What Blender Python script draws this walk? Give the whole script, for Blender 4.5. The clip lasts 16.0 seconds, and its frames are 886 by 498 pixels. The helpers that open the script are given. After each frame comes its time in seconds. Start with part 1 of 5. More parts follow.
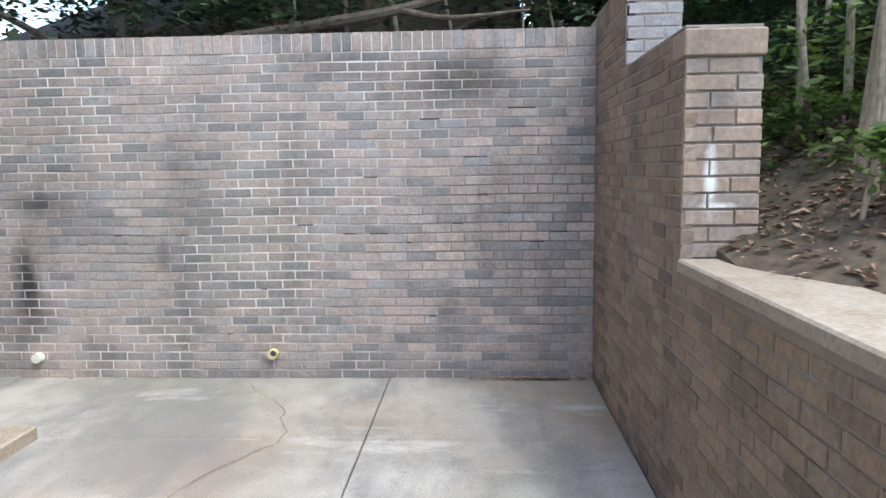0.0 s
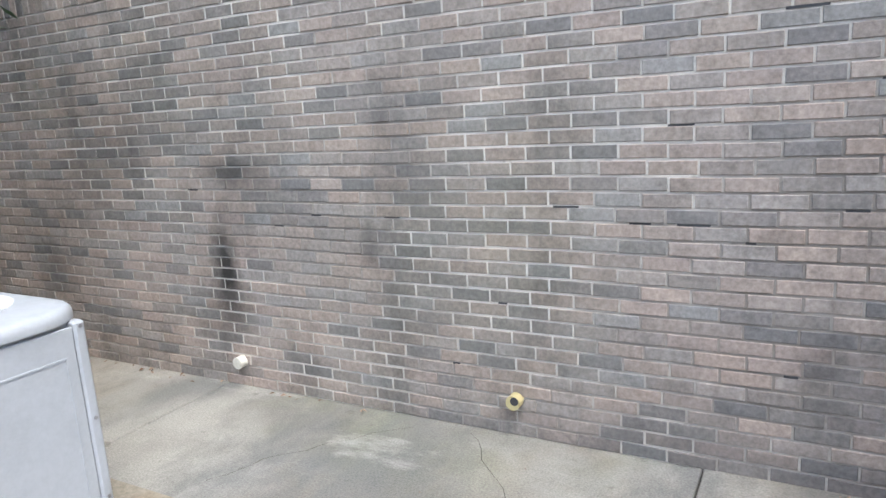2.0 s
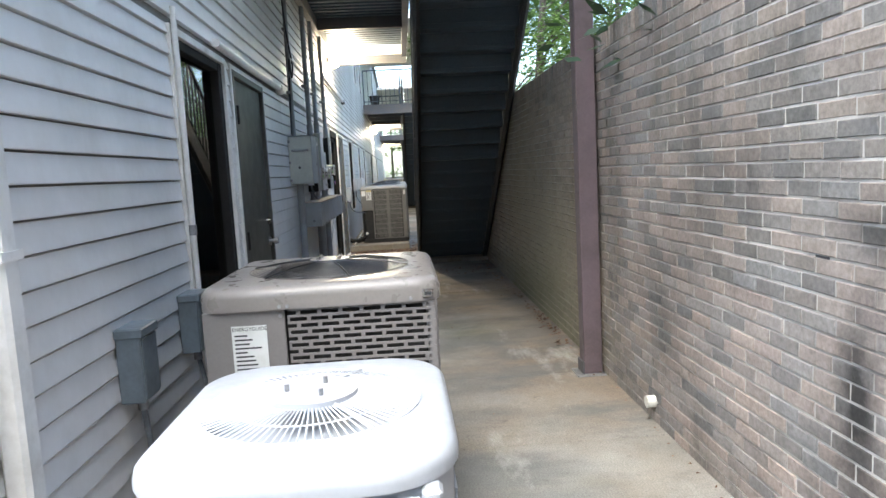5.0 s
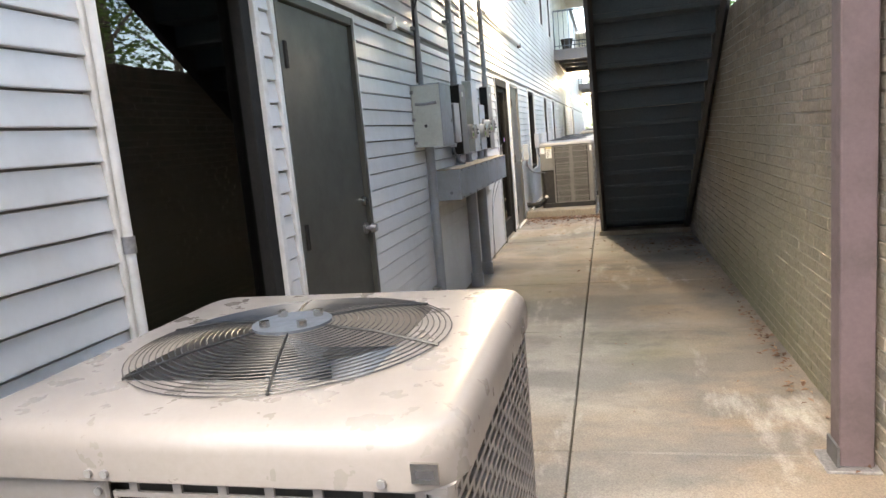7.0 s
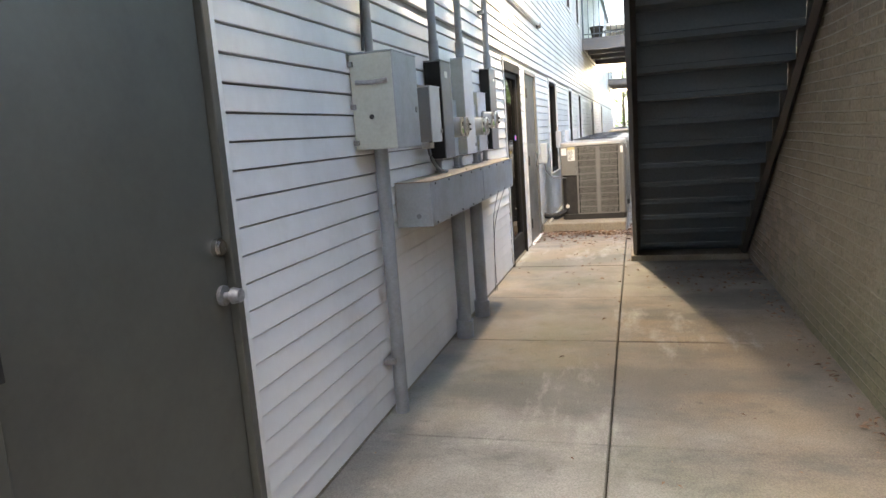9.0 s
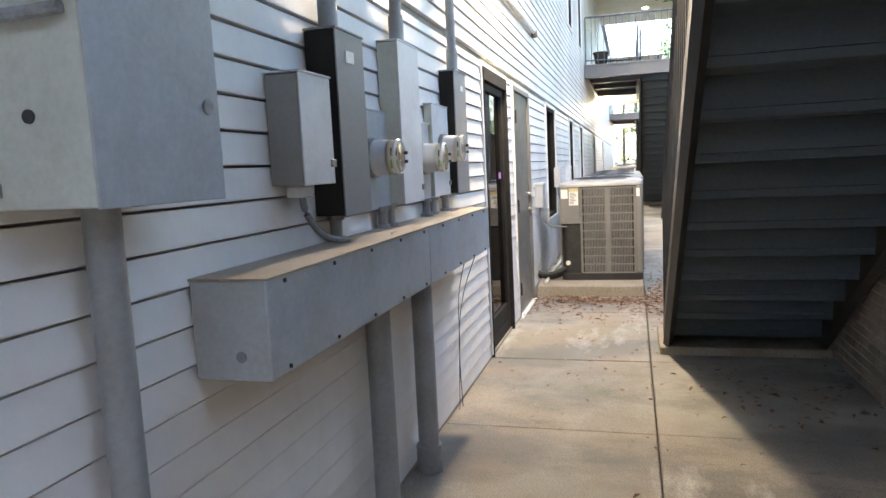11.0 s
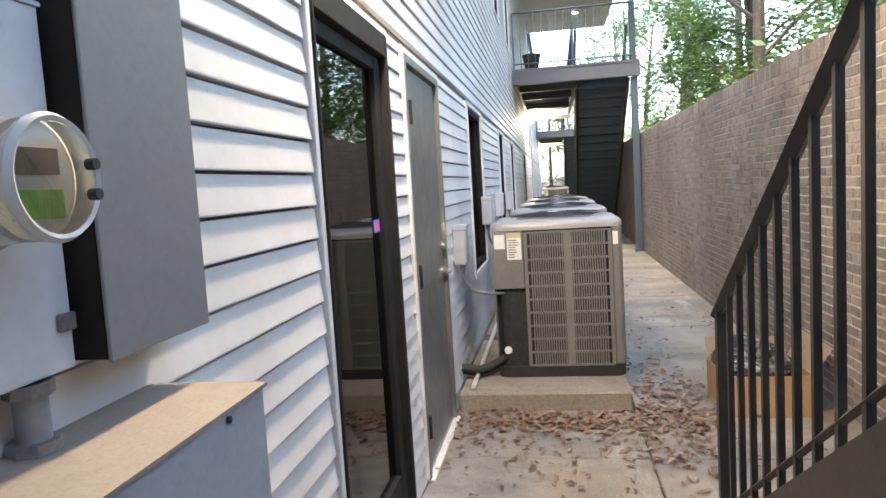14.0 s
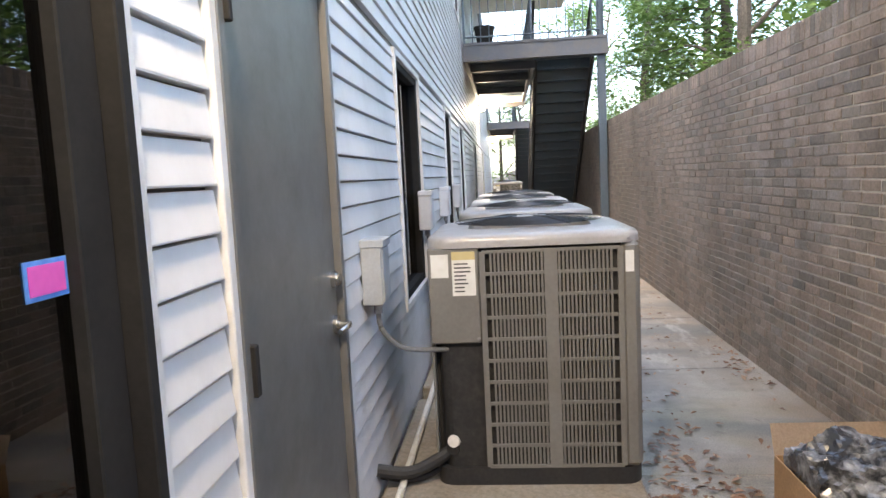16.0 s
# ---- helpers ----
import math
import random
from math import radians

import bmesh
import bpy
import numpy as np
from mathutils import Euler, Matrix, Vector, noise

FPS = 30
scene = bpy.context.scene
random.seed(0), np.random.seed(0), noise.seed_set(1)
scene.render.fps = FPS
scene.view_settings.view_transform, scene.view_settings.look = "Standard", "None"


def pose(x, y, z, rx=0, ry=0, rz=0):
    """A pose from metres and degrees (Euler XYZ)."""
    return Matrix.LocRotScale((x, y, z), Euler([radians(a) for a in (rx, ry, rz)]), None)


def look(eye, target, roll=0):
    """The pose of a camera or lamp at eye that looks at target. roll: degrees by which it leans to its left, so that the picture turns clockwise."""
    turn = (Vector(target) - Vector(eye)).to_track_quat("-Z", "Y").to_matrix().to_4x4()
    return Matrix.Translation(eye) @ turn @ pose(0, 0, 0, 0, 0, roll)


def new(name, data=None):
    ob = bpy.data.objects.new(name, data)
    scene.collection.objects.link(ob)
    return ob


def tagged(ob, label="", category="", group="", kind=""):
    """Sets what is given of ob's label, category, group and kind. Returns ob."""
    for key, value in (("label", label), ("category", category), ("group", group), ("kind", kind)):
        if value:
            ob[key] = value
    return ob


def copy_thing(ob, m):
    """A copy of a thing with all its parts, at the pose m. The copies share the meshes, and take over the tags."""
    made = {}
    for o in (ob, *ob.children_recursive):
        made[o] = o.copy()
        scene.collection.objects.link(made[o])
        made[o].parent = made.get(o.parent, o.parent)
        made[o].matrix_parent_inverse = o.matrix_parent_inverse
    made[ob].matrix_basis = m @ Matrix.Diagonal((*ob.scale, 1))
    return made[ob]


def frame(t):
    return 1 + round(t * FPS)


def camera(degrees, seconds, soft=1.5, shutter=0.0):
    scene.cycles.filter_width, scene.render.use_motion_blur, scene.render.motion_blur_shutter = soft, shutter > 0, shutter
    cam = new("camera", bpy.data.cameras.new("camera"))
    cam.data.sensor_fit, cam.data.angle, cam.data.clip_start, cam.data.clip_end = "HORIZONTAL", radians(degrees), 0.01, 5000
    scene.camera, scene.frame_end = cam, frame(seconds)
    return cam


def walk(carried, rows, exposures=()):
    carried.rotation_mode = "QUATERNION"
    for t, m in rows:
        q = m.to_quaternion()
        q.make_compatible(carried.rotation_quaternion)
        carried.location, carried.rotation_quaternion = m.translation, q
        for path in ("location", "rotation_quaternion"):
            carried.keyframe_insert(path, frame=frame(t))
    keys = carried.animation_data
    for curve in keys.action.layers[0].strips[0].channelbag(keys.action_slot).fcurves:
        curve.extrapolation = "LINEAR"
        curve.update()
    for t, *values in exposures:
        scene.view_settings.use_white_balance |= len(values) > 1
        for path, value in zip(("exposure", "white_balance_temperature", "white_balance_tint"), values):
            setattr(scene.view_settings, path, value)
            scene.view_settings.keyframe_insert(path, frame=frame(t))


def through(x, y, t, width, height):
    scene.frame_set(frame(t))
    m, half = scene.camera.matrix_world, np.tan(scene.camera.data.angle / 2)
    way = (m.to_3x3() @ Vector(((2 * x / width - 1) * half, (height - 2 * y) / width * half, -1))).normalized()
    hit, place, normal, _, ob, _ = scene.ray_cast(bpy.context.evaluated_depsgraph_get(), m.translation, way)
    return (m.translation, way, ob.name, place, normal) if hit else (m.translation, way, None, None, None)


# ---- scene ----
cam = camera(65.7, 16.0)
PATH = [
    (0, (-0.291, 0.314, 1.431), (-0.392, 2.297, 1.195), -0.8),
    (0.5, (-0.357, 0.768, 1.429), (-0.629, 2.731, 1.155), -2.0),
    (1, (-0.351, 1.28, 1.416), (-0.761, 3.214, 1.117), -2.7),
    (1.5, (-0.446, 1.747, 1.477), (-1.173, 3.576, 1.122), -3.7),
    (2, (-0.559, 2.178, 1.483), (-1.501, 3.896, 1.083), -3.4),
    (2.5, (-0.59, 2.579, 1.476), (-1.985, 3.97, 1.132), -3.7),
    (3, (-0.727, 2.883, 1.465), (-2.326, 4.041, 1.148), -1.2),
    (3.5, (-0.87, 3.138, 1.472), (-2.669, 3.936, 1.115), -2.5),
    (4, (-0.979, 3.351, 1.47), (-2.894, 3.831, 1.147), -2.3),
    (4.5, (-1.172, 3.437, 1.463), (-3.135, 3.722, 1.209), -0.4),
    (4.7, (-1.279, 3.471, 1.466), (-3.253, 3.686, 1.222), -1.5),
    (6.8, (-2.962, 3.82, 1.459), (-4.894, 3.385, 1.183), -4.5),
    (7, (-3.153, 3.863, 1.471), (-5.069, 3.383, 1.153), -5.1),
    (7.5, (-3.599, 3.864, 1.479), (-5.535, 3.431, 1.224), -3.2),
    (8, (-4.078, 3.875, 1.465), (-6.006, 3.404, 1.215), -3.2),
    (8.2, (-4.269, 3.864, 1.468), (-6.164, 3.308, 1.155), -3.6),
    (10.3, (-6.412, 3.656, 1.432), (-8.314, 3.137, 1.096), -4.9),
    (10.5, (-6.666, 3.641, 1.439), (-8.575, 3.118, 1.154), -3.6),
    (11, (-7.224, 3.524, 1.451), (-9.137, 2.988, 1.22), -2.8),
    (11.5, (-7.762, 3.44, 1.486), (-9.685, 2.918, 1.322), -3.0),
    (12, (-8.284, 3.393, 1.497), (-10.212, 2.885, 1.336), -2.0),
    (12.5, (-8.776, 3.313, 1.518), (-10.733, 2.931, 1.365), -2.3),
    (13, (-9.247, 3.297, 1.495), (-11.205, 2.918, 1.349), -3.2),
    (13.5, (-9.783, 3.207, 1.49), (-11.729, 2.786, 1.307), -2.3),
    (14, (-10.214, 3.18, 1.525), (-12.178, 2.852, 1.342), -3.5),
    (14.5, (-10.742, 3.186, 1.52), (-12.712, 2.879, 1.354), -4.0),
    (15, (-11.177, 3.111, 1.512), (-13.152, 2.878, 1.305), -2.6),
    (15.5, (-11.705, 3.092, 1.494), (-13.686, 2.865, 1.342), -4.3),
    (16, (-12.145, 3.062, 1.485), (-14.126, 2.881, 1.277), -2.8),
]
walk(cam, [(t, look(eye, target, roll)) for t, eye, target, roll in PATH], exposures=[(0.0, 2.5, 6500, 5), (1.5, 2.3, 6500, 4), (2.5, 2.3, 6500, 3), (4.5, 2.6, 6400, 2), (7.5, 3.65, 7700, 8), (10.5, 3.75, 7200, 8), (13.5, 3.3, 7000, 9), (16.0, 3.13, 6850, 10)])
# ---- world, sun, exposure ----
world = bpy.data.worlds.new("sky")
scene.world = world
world.use_nodes = True
_wn = world.node_tree.nodes
_sky = _wn.new("ShaderNodeTexSky")
_sky.sky_type, _sky.sun_disc = "NISHITA", False
_sky.sun_elevation, _sky.sun_rotation = radians(62), radians(120)
_sky.air_density, _sky.dust_density, _sky.ozone_density = 1.0, 2.0, 0.8
world.node_tree.links.new(_sky.outputs[0], _wn["Background"].inputs[0])
_wn["Background"].inputs[1].default_value = 0.15
sun = new("sun", bpy.data.lights.new("sun", "SUN"))
sun.data.energy, sun.data.angle, sun.data.color = 0.5, radians(50), (1, 0.98, 0.95)
sun.matrix_world = look((0, 0, 30), (-30 * math.sin(radians(120)), -30 * math.cos(radians(120)), 30 - 30 * math.tan(radians(62))))


# ---- materials ----
def nodes_of(name):
    m = bpy.data.materials.new(name)
    m.use_nodes = True
    return m, m.node_tree.nodes, m.node_tree.links, m.node_tree.nodes["Principled BSDF"]


def noise_node(n, l, scale, detail=4.0, rough=0.6, stretch=None):
    """World-space noise, 0 to 1."""
    g = n.new("ShaderNodeNewGeometry")
    t = n.new("ShaderNodeTexNoise")
    t.inputs["Scale"].default_value, t.inputs["Detail"].default_value, t.inputs["Roughness"].default_value = scale, detail, rough
    if stretch:
        v = n.new("ShaderNodeVectorMath")
        v.operation = "MULTIPLY"
        v.inputs[1].default_value = stretch
        l.new(g.outputs["Position"], v.inputs[0])
        l.new(v.outputs[0], t.inputs["Vector"])
    else:
        l.new(g.outputs["Position"], t.inputs["Vector"])
    return t.outputs["Fac"]


def ramp(n, l, fac, lo, hi):
    r = n.new("ShaderNodeMapRange")
    r.inputs["From Min"].default_value, r.inputs["From Max"].default_value = lo, hi
    l.new(fac, r.inputs["Value"])
    return r.outputs["Result"]


def mixc(n, l, fac, a, b, mode="MIX"):
    m = n.new("ShaderNodeMix")
    m.data_type, m.blend_type = "RGBA", mode
    for sock, v in ((m.inputs["Factor"], fac), (m.inputs[6], a), (m.inputs[7], b)):
        if isinstance(v, (int, float)):
            sock.default_value = v
        elif isinstance(v, tuple):
            sock.default_value = (*v, 1)
        else:
            l.new(v, sock)
    return m.outputs[2]


def bump(n, l, p, h, strength, dist=0.003):
    b = n.new("ShaderNodeBump")
    b.inputs["Strength"].default_value, b.inputs["Distance"].default_value = strength, dist
    l.new(h, b.inputs["Height"])
    l.new(b.outputs[0], p.inputs["Normal"])


def mat(name, base, stain, rough=0.6, metal=0.0, big=1.5, fine=60.0, grain=0.25, bumps=0.2, lo=0.45, hi=0.75, stretch=None):
    """Surface with large stains and a fine grain."""
    m, n, l, p = nodes_of(name)
    c = mixc(n, l, ramp(n, l, noise_node(n, l, big, 6, 0.65, stretch), lo, hi), base, stain)
    f = noise_node(n, l, fine, 3)
    c = mixc(n, l, grain, c, mixc(n, l, ramp(n, l, f, 0.3, 0.7), (0.1, 0.1, 0.1), (0.9, 0.9, 0.9)), "OVERLAY")
    l.new(c, p.inputs["Base Color"])
    r = n.new("ShaderNodeMapRange")
    r.inputs["To Min"].default_value, r.inputs["To Max"].default_value = max(0.03, rough - 0.1), min(1, rough + 0.15)
    l.new(noise_node(n, l, big * 4, 4), r.inputs["Value"])
    l.new(r.outputs["Result"], p.inputs["Roughness"])
    p.inputs["Metallic"].default_value = metal
    if bumps:
        bump(n, l, p, f, bumps)
    return m


def piece_random(n, l):
    """A number for each piece, whether it is an object or an island of one."""
    o, g, a, f = n.new("ShaderNodeObjectInfo"), n.new("ShaderNodeNewGeometry"), n.new("ShaderNodeMath"), n.new("ShaderNodeMath")
    a.operation, f.operation = "ADD", "FRACT"
    l.new(o.outputs["Random"], a.inputs[0])
    l.new(g.outputs["Random Per Island"], a.inputs[1])
    l.new(a.outputs[0], f.inputs[0])
    return f.outputs[0]


def blot(n, l, c, cx, cz, rx, rz, tone, much):
    """A ragged patch of its own on a wall: stain, render or lamplight tone."""
    g, s, q = n.new("ShaderNodeNewGeometry"), n.new("ShaderNodeVectorMath"), n.new("ShaderNodeVectorMath")
    s.operation, q.operation = "SUBTRACT", "MULTIPLY"
    s.inputs[1].default_value, q.inputs[1].default_value = (cx, 0, cz), (1 / rx, 0, 1 / rz)
    d, a = n.new("ShaderNodeVectorMath"), n.new("ShaderNodeMath")
    d.operation, a.operation = "LENGTH", "ADD"
    l.new(g.outputs["Position"], s.inputs[0])
    l.new(s.outputs[0], q.inputs[0])
    l.new(q.outputs[0], d.inputs[0])
    l.new(d.outputs["Value"], a.inputs[0])
    l.new(noise_node(n, l, 9, 5, 0.7), a.inputs[1])
    r = n.new("ShaderNodeMapRange")
    r.inputs["From Min"].default_value, r.inputs["From Max"].default_value = 0.7, 1.55
    r.inputs["To Min"].default_value, r.inputs["To Max"].default_value = much, 0.0
    l.new(a.outputs[0], r.inputs["Value"])
    return mixc(n, l, r.outputs["Result"], c, tone)


def brick_material(name, stops, moss, spots=()):
    m, n, l, p = nodes_of(name)
    r = n.new("ShaderNodeValToRGB")
    e = r.color_ramp.elements
    e[0].position, e[0].color = 0, (*stops[0], 1)
    e[1].position, e[1].color = 1, (*stops[-1], 1)
    for i, c in enumerate(stops[1:-1]):
        k = e.new((i + 1) / (len(stops) - 1))
        k.color = (*c, 1)
    l.new(piece_random(n, l), r.inputs[0])
    half = n.new("ShaderNodeMath")
    half.operation = "MULTIPLY"
    half.inputs[1].default_value = 0.6
    l.new(ramp(n, l, noise_node(n, l, 0.9, 6, 0.65, (1, 1, 0.45)), 0.46, 0.72), half.inputs[0])
    c = mixc(n, l, half.outputs[0], r.outputs[0], (0.075, 0.07, 0.066))
    g = n.new("ShaderNodeMath")
    g.operation = "MULTIPLY"
    g.inputs[1].default_value = moss
    l.new(ramp(n, l, noise_node(n, l, 0.55, 4), 0.5, 0.75), g.inputs[0])
    c = mixc(n, l, g.outputs[0], c, (0.13, 0.13, 0.07))
    for scale, lo, hi, much, tone, stretch in ((2.3, 0.50, 0.68, 0.55, (0.055, 0.053, 0.05), (1, 1, 0.35)), (6.0, 0.56, 0.72, 0.4, (0.07, 0.068, 0.062), (1, 1, 0.6)), (1.7, 0.56, 0.74, 0.35, (0.46, 0.40, 0.36), (0.7, 0.7, 1.2))):
        w = n.new("ShaderNodeMath")
        w.operation = "MULTIPLY"
        w.inputs[1].default_value = much
        l.new(ramp(n, l, noise_node(n, l, scale, 7, 0.68, stretch), lo, hi), w.inputs[0])
        c = mixc(n, l, w.outputs[0], c, tone)
    for cx, cz, rx, rz, tone, much in spots:
        c = blot(n, l, c, cx, cz, rx, rz, tone, much)
    f = noise_node(n, l, 45, 5, 0.7)
    c = mixc(n, l, 0.45, c, mixc(n, l, ramp(n, l, f, 0.25, 0.75), (0.12, 0.12, 0.12), (0.88, 0.88, 0.88)), "OVERLAY")
    l.new(c, p.inputs["Base Color"])
    p.inputs["Roughness"].default_value = 0.88
    bump(n, l, p, f, 0.5, 0.004)
    return m


SOOT = (0.022, 0.021, 0.020)
# Tan entry at x -9 holds lamplight in the colour; -7.6 is beige render.
SPOTS_WALL = [(-3.42, 0.70, 0.13, 0.36, SOOT, 0.95), (-3.40, 0.42, 0.22, 0.25, SOOT, 0.6), (-4.95, 0.55, 0.25, 0.3, SOOT, 0.55), (-3.3, 1.22, 0.3, 0.12, SOOT, 0.6), (-0.35, 1.98, 0.55, 0.22, SOOT, 0.6), (-2.45, 0.85, 0.09, 0.16, SOOT, 0.5), (-1.2, 2.1, 0.5, 0.15, SOOT, 0.45), (-4.3, 1.3, 0.6, 0.5, SOOT, 0.4), (-29.0, 1.0, 17.5, 6.0, (0.17, 0.125, 0.092), 0.65), (-9.0, 0.9, 3.4, 2.2, (0.36, 0.30, 0.20), 0.75), (-7.6, 0.5, 1.9, 0.9, (0.37, 0.33, 0.235), 0.8), (-9.0, 0.1, 3.5, 0.5, (0.15, 0.17, 0.09), 0.5), (-0.6, 0.02, 2.2, 0.16, (0.12, 0.12, 0.12), 0.5)]
BRICK = brick_material("brick", [(0.19, 0.182, 0.18), (0.25, 0.225, 0.215), (0.36, 0.295, 0.26), (0.31, 0.285, 0.27), (0.43, 0.35, 0.305), (0.33, 0.27, 0.245), (0.41, 0.335, 0.29), (0.29, 0.28, 0.275), (0.38, 0.305, 0.265), (0.225, 0.21, 0.20), (0.34, 0.29, 0.265)], 0.3, SPOTS_WALL)
BRICK_CLEAN = brick_material("clean brick", [(0.30, 0.215, 0.155), (0.36, 0.28, 0.22), (0.33, 0.235, 0.165), (0.30, 0.255, 0.22), (0.40, 0.30, 0.225)], 0.05, [(0.585, 1.38, 0.03, 0.16, (0.75, 0.75, 0.72), 0.95), (0.62, 1.27, 0.08, 0.02, (0.75, 0.75, 0.72), 0.8)])


def mortar_material(name, dull, fresh):
    m, n, l, p = nodes_of(name)
    c = mixc(n, l, ramp(n, l, noise_node(n, l, 1.1, 4, 0.6), 0.42, 0.56), dull, fresh)
    c = blot(n, l, c, -29.0, 1.0, 17.5, 6.0, (0.19, 0.15, 0.12), 0.92)
    # Mortar follows: lamplight tone at x -9, beige render at -7.6.
    c = blot(n, l, c, -9.0, 0.9, 3.4, 2.2, (0.37, 0.32, 0.23), 0.9)
    c = blot(n, l, c, -7.6, 0.5, 1.9, 0.9, (0.36, 0.32, 0.235), 0.9)
    c = blot(n, l, c, 0.2, 1.0, 1.3, 1.7, (0.21, 0.185, 0.165), 0.9)
    c = mixc(n, l, ramp(n, l, noise_node(n, l, 7, 4, 0.7), 0.60, 0.80), c, (0.14, 0.13, 0.12))
    l.new(c, p.inputs["Base Color"])
    p.inputs["Roughness"].default_value = 0.95
    bump(n, l, p, noise_node(n, l, 90, 3), 0.5)
    return m


MORTAR = mortar_material("mortar", (0.29, 0.26, 0.235), (0.66, 0.62, 0.57))
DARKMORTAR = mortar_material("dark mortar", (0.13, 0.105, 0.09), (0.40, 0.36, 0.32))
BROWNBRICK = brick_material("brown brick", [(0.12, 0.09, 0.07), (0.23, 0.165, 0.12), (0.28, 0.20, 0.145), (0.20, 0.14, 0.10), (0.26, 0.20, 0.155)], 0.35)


def concrete_material():
    m, n, l, p = nodes_of("concrete")
    c = mixc(n, l, ramp(n, l, noise_node(n, l, 0.7, 7, 0.62), 0.42, 0.62), (0.33, 0.317, 0.295), (0.175, 0.165, 0.15))

    def veil(c, scale, lo, hi, much, tone, stretch=None, rough=0.6):
        g = n.new("ShaderNodeMath")
        g.operation = "MULTIPLY"
        g.inputs[1].default_value = much
        l.new(ramp(n, l, noise_node(n, l, scale, 6, rough, stretch), lo, hi), g.inputs[0])
        return mixc(n, l, g.outputs[0], c, tone)
    c = veil(c, 0.33, 0.44, 0.58, 0.6, (0.27, 0.195, 0.13))
    c = veil(c, 0.55, 0.52, 0.70, 0.5, (0.15, 0.17, 0.09))
    c = veil(c, 1.6, 0.50, 0.66, 0.7, (0.13, 0.13, 0.13), (1, 0.5, 1), 0.7)
    c = veil(c, 0.9, 0.50, 0.60, 0.55, (0.12, 0.125, 0.13), (1.3, 0.5, 1), 0.55)
    c = veil(c, 1.3, 0.58, 0.74, 0.65, (0.55, 0.54, 0.51), (0.5, 1.4, 1), 0.7)
    c = veil(c, 11, 0.62, 0.72, 0.5, (0.10, 0.09, 0.08))
    f = noise_node(n, l, 120, 3)
    c = mixc(n, l, 0.35, c, mixc(n, l, ramp(n, l, f, 0.3, 0.7), (0.15, 0.15, 0.15), (0.85, 0.85, 0.85)), "OVERLAY")
    l.new(c, p.inputs["Base Color"])
    l.new(ramp(n, l, noise_node(n, l, 1.7, 4), -0.6, 0.8), p.inputs["Roughness"])
    bump(n, l, p, f, 0.3)
    return m


CONCRETE = concrete_material()
PAD = mat("pad concrete", (0.30, 0.265, 0.215), (0.22, 0.17, 0.12), 0.85, big=3, bumps=0.4)
SIDING = mat("vinyl siding", (0.76, 0.75, 0.74), (0.58, 0.56, 0.53), 0.45, big=0.9, fine=25, grain=0.06, bumps=0.03, stretch=(1, 1, 0.6))
TRIM = mat("white trim", (0.78, 0.77, 0.75), (0.55, 0.53, 0.49), 0.45, big=5, grain=0.08, bumps=0.03)
WALLCORE = mat("wall sheathing", (0.25, 0.24, 0.22), (0.18, 0.17, 0.16), 0.9)
DOORPAINT = mat("door paint", (0.075, 0.075, 0.064), (0.06, 0.058, 0.05), 0.45, big=2, fine=40, grain=0.06, bumps=0.04)
GREYDOOR = mat("grey door paint", (0.15, 0.148, 0.14), (0.12, 0.117, 0.11), 0.36, big=2, fine=40, grain=0.06, bumps=0.04)
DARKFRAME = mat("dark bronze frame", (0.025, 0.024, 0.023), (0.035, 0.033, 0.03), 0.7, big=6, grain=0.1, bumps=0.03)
DARKFRAME.node_tree.nodes["Principled BSDF"].inputs["Specular IOR Level"].default_value = 0.12
BLACKIRON = mat("black-green stair paint", (0.062, 0.085, 0.105), (0.07, 0.08, 0.09), 0.5, big=3, grain=0.15, bumps=0.08)
RAILPAINT = mat("worn black-brown rail paint", (0.028, 0.026, 0.025), (0.055, 0.045, 0.038), 0.5, big=5, grain=0.15, bumps=0.08)
FASCIA = mat("grey steel paint", (0.09, 0.092, 0.10), (0.13, 0.11, 0.09), 0.5, big=3, grain=0.12, bumps=0.06)
COLUMN = mat("purple-brown steel paint", (0.155, 0.115, 0.125), (0.10, 0.08, 0.08), 0.45, big=4, grain=0.1, bumps=0.05)
GALV = mat("grey enclosure paint", (0.40, 0.43, 0.46), (0.32, 0.325, 0.32), 0.42, big=3.5, fine=70, grain=0.08, bumps=0.03)
# Side-face tone: how light falls on the boxes' sides is in the colour.
GALVSIDE = mat("pale green enclosure side tone", (0.56, 0.585, 0.53), (0.45, 0.46, 0.41), 0.42, big=4, fine=70, grain=0.08, bumps=0.03)
GALVBLUE = mat("blue-grey box paint", (0.17, 0.205, 0.235), (0.13, 0.15, 0.165), 0.42, big=4, grain=0.08, bumps=0.03)
GALVLIGHT = mat("light grey enclosure paint", (0.63, 0.64, 0.66), (0.52, 0.51, 0.50), 0.42, big=4, grain=0.06, bumps=0.03)
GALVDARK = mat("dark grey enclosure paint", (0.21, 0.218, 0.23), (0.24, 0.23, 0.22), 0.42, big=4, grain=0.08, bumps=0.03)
TROUGHTOP = mat("dusty steel", (0.34, 0.285, 0.235), (0.25, 0.21, 0.175), 0.8, big=4, fine=150, grain=0.12, bumps=0.1)
CONDUIT = mat("grey conduit", (0.27, 0.285, 0.30), (0.20, 0.19, 0.18), 0.45, big=4, grain=0.1, bumps=0.04)
RUBBER = mat("black rubber", (0.022, 0.022, 0.023), (0.035, 0.034, 0.032), 0.6, big=8)
FLEX = mat("grey flexible conduit", (0.17, 0.18, 0.19), (0.12, 0.12, 0.12), 0.5, big=8)
AC_WHITE = mat("aged white enamel", (0.41, 0.43, 0.465), (0.35, 0.365, 0.39), 0.35, big=3, fine=50, grain=0.05, bumps=0.03)
